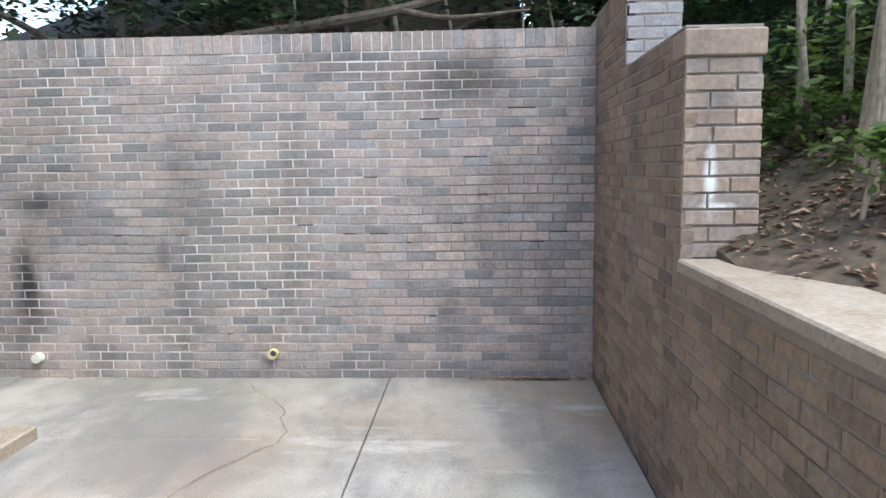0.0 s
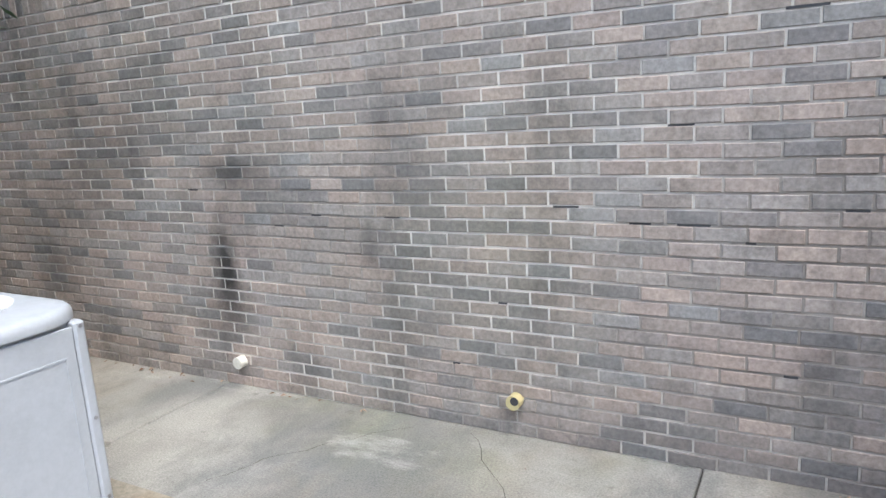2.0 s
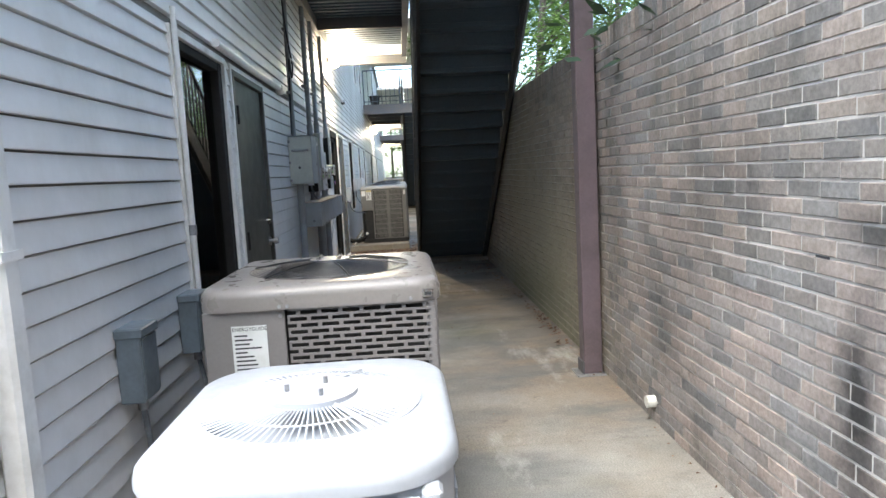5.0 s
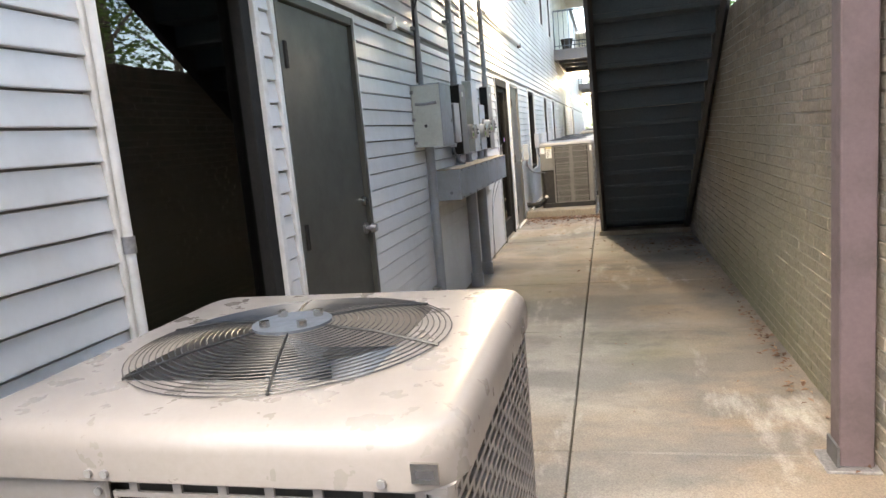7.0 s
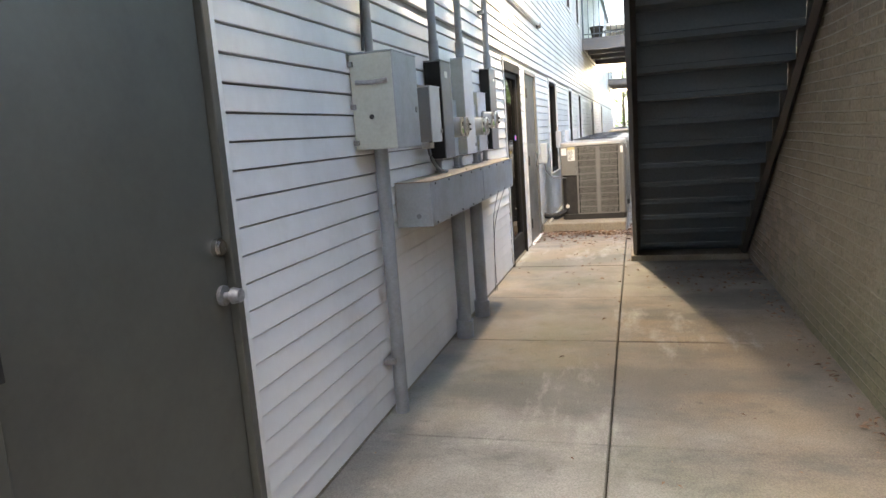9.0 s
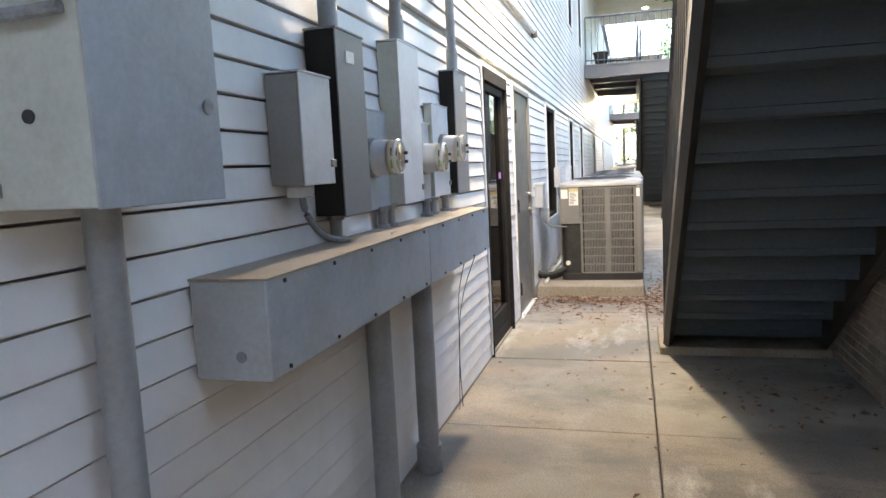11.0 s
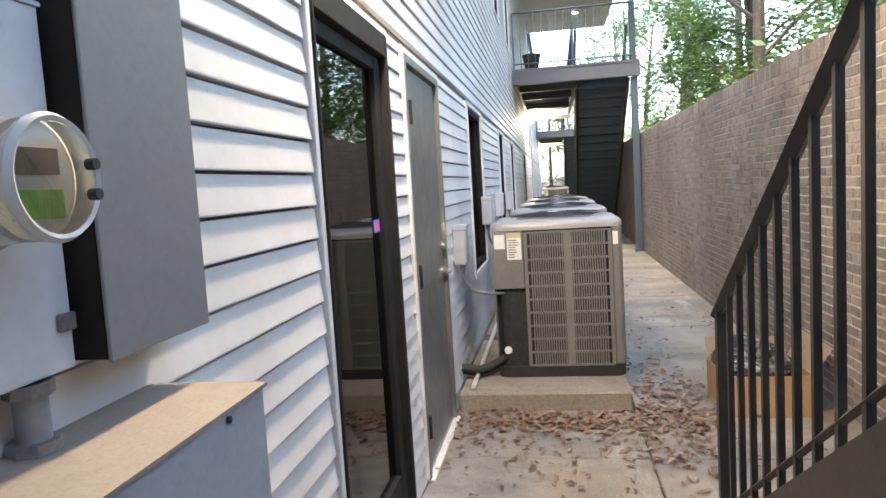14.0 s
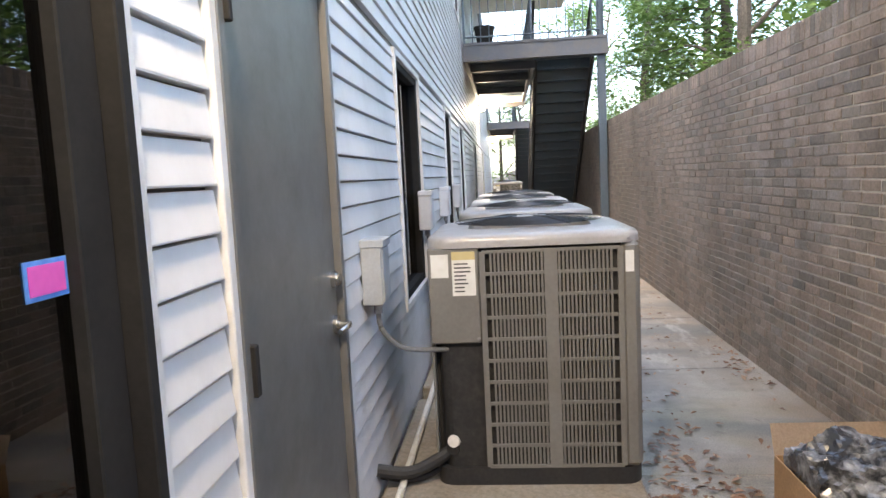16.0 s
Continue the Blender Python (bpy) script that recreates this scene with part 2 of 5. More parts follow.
AC_TAUPE = mat("taupe enamel", (0.245, 0.225, 0.213), (0.22, 0.20, 0.19), 0.27, big=3, fine=80, grain=0.05, bumps=0.015)
AC_TAUPE_SIDE = mat("dark taupe enamel", (0.23, 0.215, 0.21), (0.20, 0.185, 0.18), 0.32, big=3, fine=80, grain=0.05, bumps=0.02)
AC_GREY = mat("grey enamel", (0.19, 0.187, 0.175), (0.155, 0.148, 0.135), 0.4, big=3, fine=60, grain=0.08, bumps=0.03)
AC_GREYTOP = mat("light grey enamel lid", (0.37, 0.37, 0.37), (0.31, 0.30, 0.29), 0.3, big=3, grain=0.06, bumps=0.02)
COIL = mat("dark coil", (0.02, 0.02, 0.02), (0.04, 0.038, 0.035), 0.6, big=20, grain=0.3)
WIRE = mat("black wire guard", (0.02, 0.021, 0.023), (0.035, 0.035, 0.037), 0.35, big=9)
WHITEWIRE = mat("white wire guard", (0.60, 0.62, 0.66), (0.5, 0.5, 0.52), 0.4, big=9)
BLADE = mat("blue-grey fan blade", (0.10, 0.12, 0.15), (0.07, 0.08, 0.10), 0.35, big=5)
CHROME = mat("worn chrome", (0.62, 0.60, 0.57), (0.45, 0.43, 0.40), 0.2, 1.0, big=9, grain=0.1)
STEEL = mat("dull steel", (0.35, 0.35, 0.36), (0.22, 0.2, 0.19), 0.45, 0.7, big=8)
PAPER = mat("paper label", (0.75, 0.76, 0.75), (0.62, 0.62, 0.58), 0.7, big=9, grain=0.05, bumps=0)
YELLOWPAPER = mat("yellow label", (0.55, 0.47, 0.25), (0.5, 0.42, 0.2), 0.7, big=9, grain=0.05, bumps=0)
INK = mat("dark ink", (0.04, 0.04, 0.045), (0.06, 0.06, 0.06), 0.7, big=9, bumps=0)
PINK = mat("pink sticker", (0.75, 0.12, 0.50), (0.65, 0.10, 0.45), 0.5, big=20, grain=0.03, bumps=0)
BLUE = mat("blue sticker", (0.10, 0.30, 0.75), (0.1, 0.25, 0.6), 0.5, big=20, bumps=0)
GREENTAG = mat("green meter tag", (0.22, 0.55, 0.14), (0.2, 0.45, 0.12), 0.5, big=20, bumps=0)
PVC = mat("white pvc", (0.72, 0.70, 0.64), (0.5, 0.46, 0.38), 0.5, big=6)
CARD = mat("cardboard", (0.42, 0.27, 0.15), (0.36, 0.22, 0.12), 0.85, big=4, fine=90, grain=0.15)
CARDIN = mat("pale cardboard", (0.55, 0.43, 0.32), (0.48, 0.36, 0.26), 0.85, big=4, fine=90, grain=0.15)
BAG = mat("black plastic bag", (0.03, 0.032, 0.037), (0.42, 0.43, 0.45), 0.2, big=9, grain=0.05, bumps=0)
SOFFIT = mat("cream soffit", (0.74, 0.69, 0.62), (0.62, 0.56, 0.48), 0.7, big=1.5, grain=0.06)
# Dark room tone: indoor dimness is put into the colour.
ROOMDARK = mat("dark unlit-room tone", (0.10, 0.095, 0.085), (0.07, 0.066, 0.06), 0.9)
BARK = mat("bark", (0.11, 0.09, 0.07), (0.06, 0.05, 0.04), 0.9, big=4, fine=30, grain=0.5, bumps=0.8, stretch=(3, 3, 0.6))
PALEBARK = mat("pale stem bark", (0.30, 0.26, 0.20), (0.20, 0.165, 0.12), 0.85, big=3, fine=30, grain=0.4, bumps=0.5)
GROUND = mat("forest floor", (0.085, 0.06, 0.042), (0.05, 0.055, 0.03), 0.95, big=0.8, fine=14, grain=0.6, bumps=1.0)


def leaf_material(name, stops, rough=0.5, through=0.3):
    m, n, l, p = nodes_of(name)
    r = n.new("ShaderNodeValToRGB")
    e = r.color_ramp.elements
    e[0].color, e[1].color = (*stops[0], 1), (*stops[-1], 1)
    for i, c in enumerate(stops[1:-1]):
        k = e.new((i + 1) / (len(stops) - 1))
        k.color = (*c, 1)
    l.new(piece_random(n, l), r.inputs[0])
    l.new(r.outputs[0], p.inputs["Base Color"])
    p.inputs["Roughness"].default_value = rough
    if through:
        t, x = n.new("ShaderNodeBsdfTranslucent"), n.new("ShaderNodeMixShader")
        x.inputs[0].default_value = through
        l.new(r.outputs[0], t.inputs[0])
        l.new(p.outputs[0], x.inputs[1])
        l.new(t.outputs[0], x.inputs[2])
        l.new(x.outputs[0], n["Material Output"].inputs[0])
    return m


LEAF = leaf_material("green leaf", [(0.07, 0.13, 0.03), (0.12, 0.19, 0.045), (0.16, 0.24, 0.07), (0.09, 0.16, 0.04)], 0.45, 0.45)
# Darker than LEAF: shade of the dense growth is in the colour.
DARKLEAF = leaf_material("dark evergreen leaf with shade in its green", [(0.020, 0.045, 0.022), (0.035, 0.075, 0.032), (0.03, 0.06, 0.025), (0.05, 0.085, 0.04)], 0.4, 0.2)
DRYLEAF = leaf_material("dry fallen leaf", [(0.16, 0.085, 0.05), (0.28, 0.17, 0.11), (0.36, 0.26, 0.19), (0.11, 0.06, 0.04), (0.22, 0.12, 0.07)], 0.75, 0)


def glass_material(name, tint, clear=0.9):
    m, n, l, p = nodes_of(name)
    t, g, x, f = n.new("ShaderNodeBsdfTransparent"), n.new("ShaderNodeBsdfGlossy"), n.new("ShaderNodeMixShader"), n.new("ShaderNodeFresnel")
    t.inputs[0].default_value = (*tint, 1)
    g.inputs["Roughness"].default_value = 0.015
    f.inputs["IOR"].default_value = 1.95
    l.new(f.outputs[0], x.inputs[0])
    l.new(t.outputs[0], x.inputs[1])
    l.new(g.outputs[0], x.inputs[2])
    l.new(x.outputs[0], n["Material Output"].inputs[0])
    return m


GLASS = glass_material("tinted window glass", (0.35, 0.36, 0.33))
METERGLASS = glass_material("meter glass", (0.93, 0.94, 0.92))


def glow_material(name, color, strength):
    m, n, l, p = nodes_of(name)
    p.inputs["Emission Color"].default_value = (*color, 1)
    p.inputs["Emission Strength"].default_value = strength
    return m


LAMPGLOW = glow_material("warm lamp globe", (1.0, 0.72, 0.32), 12)
CANGLOW = glow_material("recessed lamp lens", (1.0, 0.93, 0.82), 8)

# ---- helpers for building ----
ORIGIN = {}


def thing(name, label, category, at=(0, 0, 0), group="", kind=""):
    ob = tagged(new(name), label, category, group, kind)
    ob.location = at
    ORIGIN[ob.name] = Vector(at)
    return ob


def finish(bm, name, material, smooth=False):
    me = bpy.data.meshes.new(name)
    bmesh.ops.recalc_face_normals(bm, faces=bm.faces)
    bm.to_mesh(me)
    bm.free()
    me.materials.append(material)
    if smooth:
        me.shade_smooth()
        me.set_sharp_from_angle(angle=radians(35))
    return me


def part(name, bm, material, parent, label="", smooth=False):
    """One mesh under a thing or under a part; its points are given in the world, or from the thing's base."""
    root = parent if parent.parent is None else (parent.parent if parent.parent.parent is None else parent.parent.parent)
    at = ORIGIN.get(root.name, Vector())
    bmesh.ops.translate(bm, verts=bm.verts, vec=-at)
    ob = new(name, finish(bm, name, material, smooth))
    ob.parent = parent
    if label:
        tagged(ob, label)
    return ob


def single(name, bm, material, label, category, kind="", group="", smooth=False):
    """A thing or piece of the setting that is one mesh."""
    return tagged(new(name, finish(bm, name, material, smooth)), label, category, group, kind)


def box(bm, x0, x1, y0, y1, z0, z1, b=0.0, seg=1):
    m = Matrix.LocRotScale(((x0 + x1) / 2, (y0 + y1) / 2, (z0 + z1) / 2), None, (abs(x1 - x0), abs(y1 - y0), abs(z1 - z0)))
    v = bmesh.ops.create_cube(bm, size=1, matrix=m)["verts"]
    if b:
        e = list({k for q in v for k in q.link_edges})
        bmesh.ops.bevel(bm, geom=e, offset=b, segments=seg, affect="EDGES", clamp_overlap=True)
    return bm


def boxes(*rows, b=0.0):
    bm = bmesh.new()
    for r in rows:
        box(bm, *r, b=b)
    return bm


def cyl(bm, at, axis, r, h, n=20, r2=None):
    """A cylinder or cone that starts at a point and runs along an axis."""
    q = Vector(axis).normalized().to_track_quat("Z", "Y")
    m = Matrix.Translation(Vector(at) + Vector(axis).normalized() * h / 2) @ q.to_matrix().to_4x4()
    bmesh.ops.create_cone(bm, cap_ends=True, segments=n, radius1=r, radius2=r if r2 is None else r2, depth=h, matrix=m)
    return bm


def tube(bm, pts, r, n=8, r2=None):
    """A round bar along a line of points."""
    pts = [Vector(p) for p in pts]
    rings = []
    for i, p in enumerate(pts):
        d = (pts[min(i + 1, len(pts) - 1)] - pts[max(i - 1, 0)]).normalized()
        side = d.cross(Vector((0, 0, 1)) if abs(d.z) < 0.95 else Vector((1, 0, 0))).normalized()
        up = side.cross(d)
        k = r if r2 is None else r + (r2 - r) * i / (len(pts) - 1)
        rings.append([bm.verts.new(p + k * (math.cos(a) * side + math.sin(a) * up)) for a in [2 * math.pi * j / n for j in range(n)]])
    for a, b in zip(rings, rings[1:]):
        for j in range(n):
            bm.faces.new((a[j], a[(j + 1) % n], b[(j + 1) % n], b[j]))
    bm.faces.new(rings[0]), bm.faces.new(rings[-1])
    return bm


def arc(points, steps=6):
    """A smooth line through points."""
    p = [Vector(q) for q in points]
    out = []
    for i in range(len(p) - 1):
        a, b, c, d = p[max(i - 1, 0)], p[i], p[i + 1], p[min(i + 2, len(p) - 1)]
        for s in range(steps):
            t = s / steps
            out.append(0.5 * (2 * b + (c - a) * t + (2 * a - 5 * b + 4 * c - d) * t * t + (3 * b - a - 3 * c + d) * t ** 3))
    return out + [p[-1]]


def raw(name, verts, faces, material, smooth=False):
    me = bpy.data.meshes.new(name)
    me.from_pydata(verts, [], faces)
    me.materials.append(material)
    me.validate()
    return me


def writing(text, size, parent, m, material, name="writing"):
    """Letters, flat, as a part."""
    cu = bpy.data.curves.new(name, "FONT")
    cu.body, cu.size, cu.extrude = text, size, 0.0006
    tmp = bpy.data.objects.new(name, cu)
    scene.collection.objects.link(tmp)
    me = bpy.data.meshes.new_from_object(tmp.evaluated_get(bpy.context.evaluated_depsgraph_get()))
    bpy.data.objects.remove(tmp)
    me.materials.clear()
    me.materials.append(material)
    ob = new(name, me)
    ob.parent = parent
    root = parent if parent.parent is None else parent.parent
    ob.matrix_basis = Matrix.Translation(-ORIGIN.get(root.name, Vector())) @ m
    return ob

# ---- the setting ----
NORTH, SOUTH, EAST = 4.87, 2.455, 0.48
WALL_TOP, COURSE, BRICK_L = 2.31, 0.0626, 0.192
FAR = -50.0


def hill(x, y):
    """Height of the ground round the yard."""
    if y > NORTH + 0.12:
        d = y - NORTH
        g = 0.10 + 0.32 * min(1, max(0, (x + 9) / 5))
        z = 1.95 + g * d if d < 12 else 1.95 + g * 12 + 0.3 * g * (d - 12)
        if x > EAST:
            k = min(1, (x - EAST) / 3)
            z = z * (1 - 0.45 * (1 - k))
        return z + 0.12 * noise.noise(Vector((x * 0.7, y * 0.7, 0)))
    if x > EAST + 0.12:
        d = x - EAST
        return min(0.6 + 0.45 * d, 7) + max(0, 0.22 * (y - 1)) + 0.1 * noise.noise(Vector((x * 0.9, y * 0.9, 3)))
    return -0.08


def ground():
    xs = sorted({*np.linspace(-60, 12, 110), -400, -150, -80, 25, 60, 150, 400, EAST + 0.1, EAST + 0.14})
    ys = sorted({*np.linspace(-12, 30, 80), -400, -120, -40, 45, 90, 200, 400, NORTH + 0.1, NORTH + 0.14})
    v = [(x, y, hill(x, y)) for x in xs for y in ys]
    k = len(ys)
    f = [(i * k + j, (i + 1) * k + j, (i + 1) * k + j + 1, i * k + j + 1) for i in range(len(xs) - 1) for j in range(k - 1)]
    tagged(new("ground", raw("ground", v, f, GROUND)), "brown leaf-covered wooded slope rising behind the brick walls", "ground", kind="structure")


ground()


def yard_floor():
    base = single("floor", boxes((FAR, EAST, SOUTH - 0.3, NORTH + 0.05, -0.3, -0.03), (-3.3, EAST, -6, SOUTH - 0.3, -0.3, -0.03)), mat("joint grit", (0.07, 0.065, 0.055), (0.11, 0.09, 0.06), 0.95, big=6), "grey stained concrete paving slabs with dark joints", "floor", "structure")
    lines = [EAST, -0.9, -3.5, -4.93, -6.15, -8.05, -9.63, -10.88, -12.25, -13.9, -15.4, -17.2]
    while lines[-1] > FAR + 1:
        lines.append(lines[-1] - 1.75)
    g = 0.004
    for i in range(len(lines) - 1):
        a, b = lines[i + 1] + g, lines[i] - g
        cuts = [NORTH + 0.01, 3.79, 2.42, 0.9, -0.7, -2.3, -4.0, -6.0] if i < 2 else [NORTH + 0.01, 3.63, 2.44] if i < 4 else [NORTH + 0.01, 3.63, SOUTH - 0.02]
        for c0, c1 in zip(cuts[1:], cuts):
            dz = random.uniform(-0.003, 0.003)
            bm = boxes((a, b, c0 + g, c1 - g, -0.1, dz), b=0.006)
            ob = new("slab", finish(bm, "slab", CONCRETE))
            ob.parent = base
    return base


FLOOR = yard_floor()


def cracks():
    """Hairline cracks in the first slabs, as thin sunken strips of grit."""
    for pts in ([(-1.9, 4.8), (-1.55, 4.35), (-1.42, 4.05), (-1.35, 3.78), (-1.55, 3.4), (-1.7, 3.0)], [(-2.2, 4.75), (-2.6, 4.3), (-2.75, 4.0)]):
        q = arc([(x, y, 0.0) for x, y in pts], 6)
        v, f = [], []
        for i, p in enumerate(q):
            w = 0.001 + 0.002 * random.random()
            j = 0.05 * noise.noise(Vector((p.x * 9, p.y * 9, 1)))
            v += [(p.x - w + j, p.y, 0.0045), (p.x + w + j, p.y, 0.0045)]
            if i:
                f.append((2 * i - 2, 2 * i - 1, 2 * i + 1, 2 * i))
        ob = new("crack", raw("crack", v, f, bpy.data.materials["joint grit"]))
        ob.parent = FLOOR


cracks()


def brick_mesh(l, h, d, material, wob):
    """A brick whose front stands at y = 0 and looks towards -y, with softened front edges."""
    e = 0.003
    r = [random.uniform(-wob, wob) for _ in range(4)]
    v = [(e, r[0], e), (l - e, r[1], e), (l - e, r[2], h - e), (e, r[3], h - e), (0, e, 0), (l, e, 0), (l, e, h), (0, e, h), (0, d, 0), (l, d, 0), (l, d, h), (0, d, h)]
    f = [(0, 1, 2, 3), (0, 4, 5, 1), (1, 5, 6, 2), (2, 6, 7, 3), (3, 7, 4, 0), (4, 8, 9, 5), (5, 9, 10, 6), (6, 10, 11, 7), (7, 11, 8, 4)]
    return v, f


def lay(rows, length, start=0.0):
    """Running bond: (along, height, length) of each brick."""
    out = []
    for i in range(rows):
        a = start - (BRICK_L / 2 if i % 2 else 0) + random.uniform(-0.012, 0.012)
        while a < length:
            l = BRICK_L - 0.009 + random.uniform(-0.006, 0.004)
            a0, a1 = max(a, 0), min(a + l, length)
            if a1 - a0 > 0.025:
                out.append((a0, i * COURSE, a1 - a0))
            a += l + 0.009
    return out


def brick_face(name, owner, m, rows, length, material, parts_from=None, parts_to=None, cap=True, skip=None, top=WALL_TOP):
    """Bricks on one face of a wall; m takes along, depth and height to the world. Those within a stretch are pieces of their own."""
    V, F = [], []
    shared = []
    for k in range(6):
        v, f = brick_mesh(BRICK_L - 0.009, COURSE - 0.0095, 0.05, material, 0.0012)
        shared.append(raw("brick", v, f, material))
    todo = [(a, z, l, COURSE - 0.0095) for a, z, l in lay(rows, length)]
    if cap:
        a = 0.0
        while a < length:
            todo.append((a, rows * COURSE, min(0.0595, length - a), top - rows * COURSE))
            a += 0.066
    for a, z, l, h in todo:
        if skip and skip(a, z):
            continue
        out = max(-0.003, min(0.0025, random.gauss(0, 0.0014)))
        if 0.1 < z and h < 0.06:
            z += 0.007 * noise.noise(Vector((a * 1.3, z * 2.5, 5.0)))
        if parts_from is not None and parts_from < a < parts_to and h < 0.06 and l > 0.15:
            ob = new("brick", random.choice(shared))
            ob.parent = owner
            ob.matrix_basis = m @ Matrix.Translation((a, out, z)) @ Matrix.Diagonal((l / (BRICK_L - 0.009), 1, 1, 1))
        else:
            v, f = brick_mesh(l, h, 0.05, material, 0.0012)
            n = len(V)
            V += [m @ Vector((p[0] + a, p[1] + out, p[2] + z)) for p in v]
            F += [tuple(i + n for i in q) for q in f]
    ob = new(name, raw(name, V, F, material))
    ob.parent = owner
    tagged(ob, kind="stuff")


def siding_planks(owner, segments, z0, z1, y, lift=0.098, near=-16.0):
    """Lapped boards on a wall that looks to +y; the near ones are pieces of their own."""
    V, F = [], []
    i = 0
    z = z0
    while z < z1 - 0.01:
        for a, b, lo, hi in segments:
            if z + lift * 0.5 < lo or z + lift * 0.5 > hi:
                continue
            h = min(lift, hi - z)
            p = random.uniform(-0.0008, 0.0008)
            v = []
            for x in (a, b):
                v += [(x, y - 0.013, z), (x, y + 0.0145 + p, z), (x, y + 0.0155 + p, z + 0.004), (x, y + 0.005, z + h - 0.0085), (x, y - 0.013, z + h - 0.0075)]
            f = [(0, 1, 6, 5), (1, 2, 7, 6), (2, 3, 8, 7), (3, 4, 9, 8), (0, 4, 3, 2, 1), (5, 6, 7, 8, 9)]
            if a > near and z < 2.25 and i < 300:
                ob = new("plank", raw("plank", v, f, SIDING))
                ob.parent = owner
                i += 1
            else:
                n = len(V)
                V += v
                F += [tuple(k + n for k in q) for q in f]
        z += lift
    ob = new("siding_boards", raw("siding_boards", V, F, SIDING))
    ob.parent = owner
    tagged(ob, kind="stuff")


# openings of the long siding wall: west, east, bottom, top
OPENINGS = [(-5.85, -4.88, 0.74, 2.19), (-7.02, -6.03, 0.0, 2.19), (-13.20, -12.24, 0.0, 2.19), (-14.55, -13.57, 0.0, 2.19),
            (-17.2, -16.12, 0.74, 2.2), (-20.3, -19.5, 0.74, 2.2), (-22.9, -22.05, 0.74, 2.2), (-27.9, -26.9, 0.0, 2.19), (-34.2, -33.2, 0.74, 2.2)]
UPPER = [(-20.7, -19.9, 3.9, 5.4), (-23.2, -22.3, 3.9, 5.4), (-16.9, -16.1, 3.9, 5.4)]
CORNER, ROOF = -3.08, 6.6


def siding_wall():
    bm = bmesh.new()
    holes = sorted(OPENINGS, key=lambda o: -o[1])
    x = CORNER
    for w, e, lo, hi in holes:
        box(bm, e, x, SOUTH - 0.16, SOUTH - 0.014, 0, 2.4)
        if lo > 0:
            box(bm, w, e, SOUTH - 0.16, SOUTH - 0.014, 0, lo)
        box(bm, w, e, SOUTH - 0.16, SOUTH - 0.014, hi, 2.4)
        x = w
    box(bm, FAR, x, SOUTH - 0.16, SOUTH - 0.014, 0, 2.4)
    x = CORNER
    for w, e, lo, hi in sorted(UPPER, key=lambda o: -o[1]):
        box(bm, e, x, SOUTH - 0.16, SOUTH - 0.014, 2.4, ROOF)
        box(bm, w, e, SOUTH - 0.16, SOUTH - 0.014, 2.4, lo)
        box(bm, w, e, SOUTH - 0.16, SOUTH - 0.014, hi, ROOF)
        x = w
    box(bm, FAR, x, SOUTH - 0.16, SOUTH - 0.014, 2.4, ROOF)
    wall = single("wall_south", bm, WALLCORE, "building wall clad in white lapped vinyl siding", "wall", "structure")
    segs = []
    x = CORNER - 0.07
    for w, e, lo, hi in holes:
        segs.append((e + 0.035, x, 0, 2.235))
        if lo > 0:
            segs.append((w - 0.035, e + 0.035, 0, lo - 0.035))
        x = w - 0.035
    segs.append((FAR, x, 0, 2.235))
    x = CORNER - 0.07
    for w, e, lo, hi in sorted(UPPER, key=lambda o: -o[1]):
        segs += [(e + 0.03, x, 2.235, ROOF), (w - 0.03, e + 0.03, 2.235, lo - 0.03), (w - 0.03, e + 0.03, hi + 0.03, ROOF)]
        x = w - 0.03
    segs.append((FAR, x, 2.235, ROOF))
    siding_planks(wall, segs, 0.02, ROOF, SOUTH)
    return wall


SIDING_WALL = siding_wall()

# the building's gable end and what closes it behind
single("wall_east_gable", boxes((CORNER - 0.16, CORNER, -6, SOUTH - 0.16, 0, ROOF)), BRICK_CLEAN, "brown brick end wall of the building", "wall", "structure")
# Inner wall, floor and ceiling are added as a dark backing for the glass.
single("wall_inner", boxes((FAR, CORNER - 0.16, -0.2, 0, 0, ROOF)), ROOMDARK, "added inner wall, room dimness in its colour", "wall", "structure")
single("floor_inner", boxes((FAR, CORNER - 0.16, 0, SOUTH - 0.16, -0.05, 0.01)), ROOMDARK, "added indoor floor, room dimness in its colour", "floor", "structure")
single("ceiling", boxes((FAR, CORNER - 0.16, 0, SOUTH - 0.16, 2.5, 2.6)), ROOMDARK, "added indoor ceiling, room dimness in its colour", "ceiling", "structure")
# Unseen roof slab, added to keep sky light out of the rooms.
single("roof", boxes((FAR, CORNER + 0.3, -6, SOUTH + 0.12, ROOF, ROOF + 0.18)), FASCIA, "grey roof slab added to keep sky light out of the building", "roof", "structure")
single("wall_back", boxes((CORNER, EAST + 0.3, -6.2, -6, 0, 3.0)), BRICK_CLEAN, "plain brick wall closing the yard", "wall", "structure")
single("trim", boxes((CORNER - 0.07, CORNER + 0.02, SOUTH - 0.12, SOUTH + 0.02, 0, ROOF), b=0.004), TRIM, "white vinyl corner post of the building", "trim", "structure")
single("foundation", boxes((FAR, CORNER, SOUTH - 0.02, SOUTH + 0.012, -0.02, 0.024)), PAD, "thin concrete strip under the siding", "foundation", "structure")


def north_wall():
    top = WALL_TOP
    w = single("wall_north", boxes((FAR, EAST, NORTH + 0.005, NORTH + 0.28, -0.1, top - 0.004)), MORTAR, "long weathered brown brick garden wall with pale mortar", "wall", "structure")
    m = Matrix.Translation((EAST, NORTH, 0)) @ Matrix.Diagonal((-1, 1, 1, 1))
    brick_face("brickwork", w, m, 35, 47.0, BRICK, 1.55, 3.15)
    return w


NORTH_WALL = north_wall()


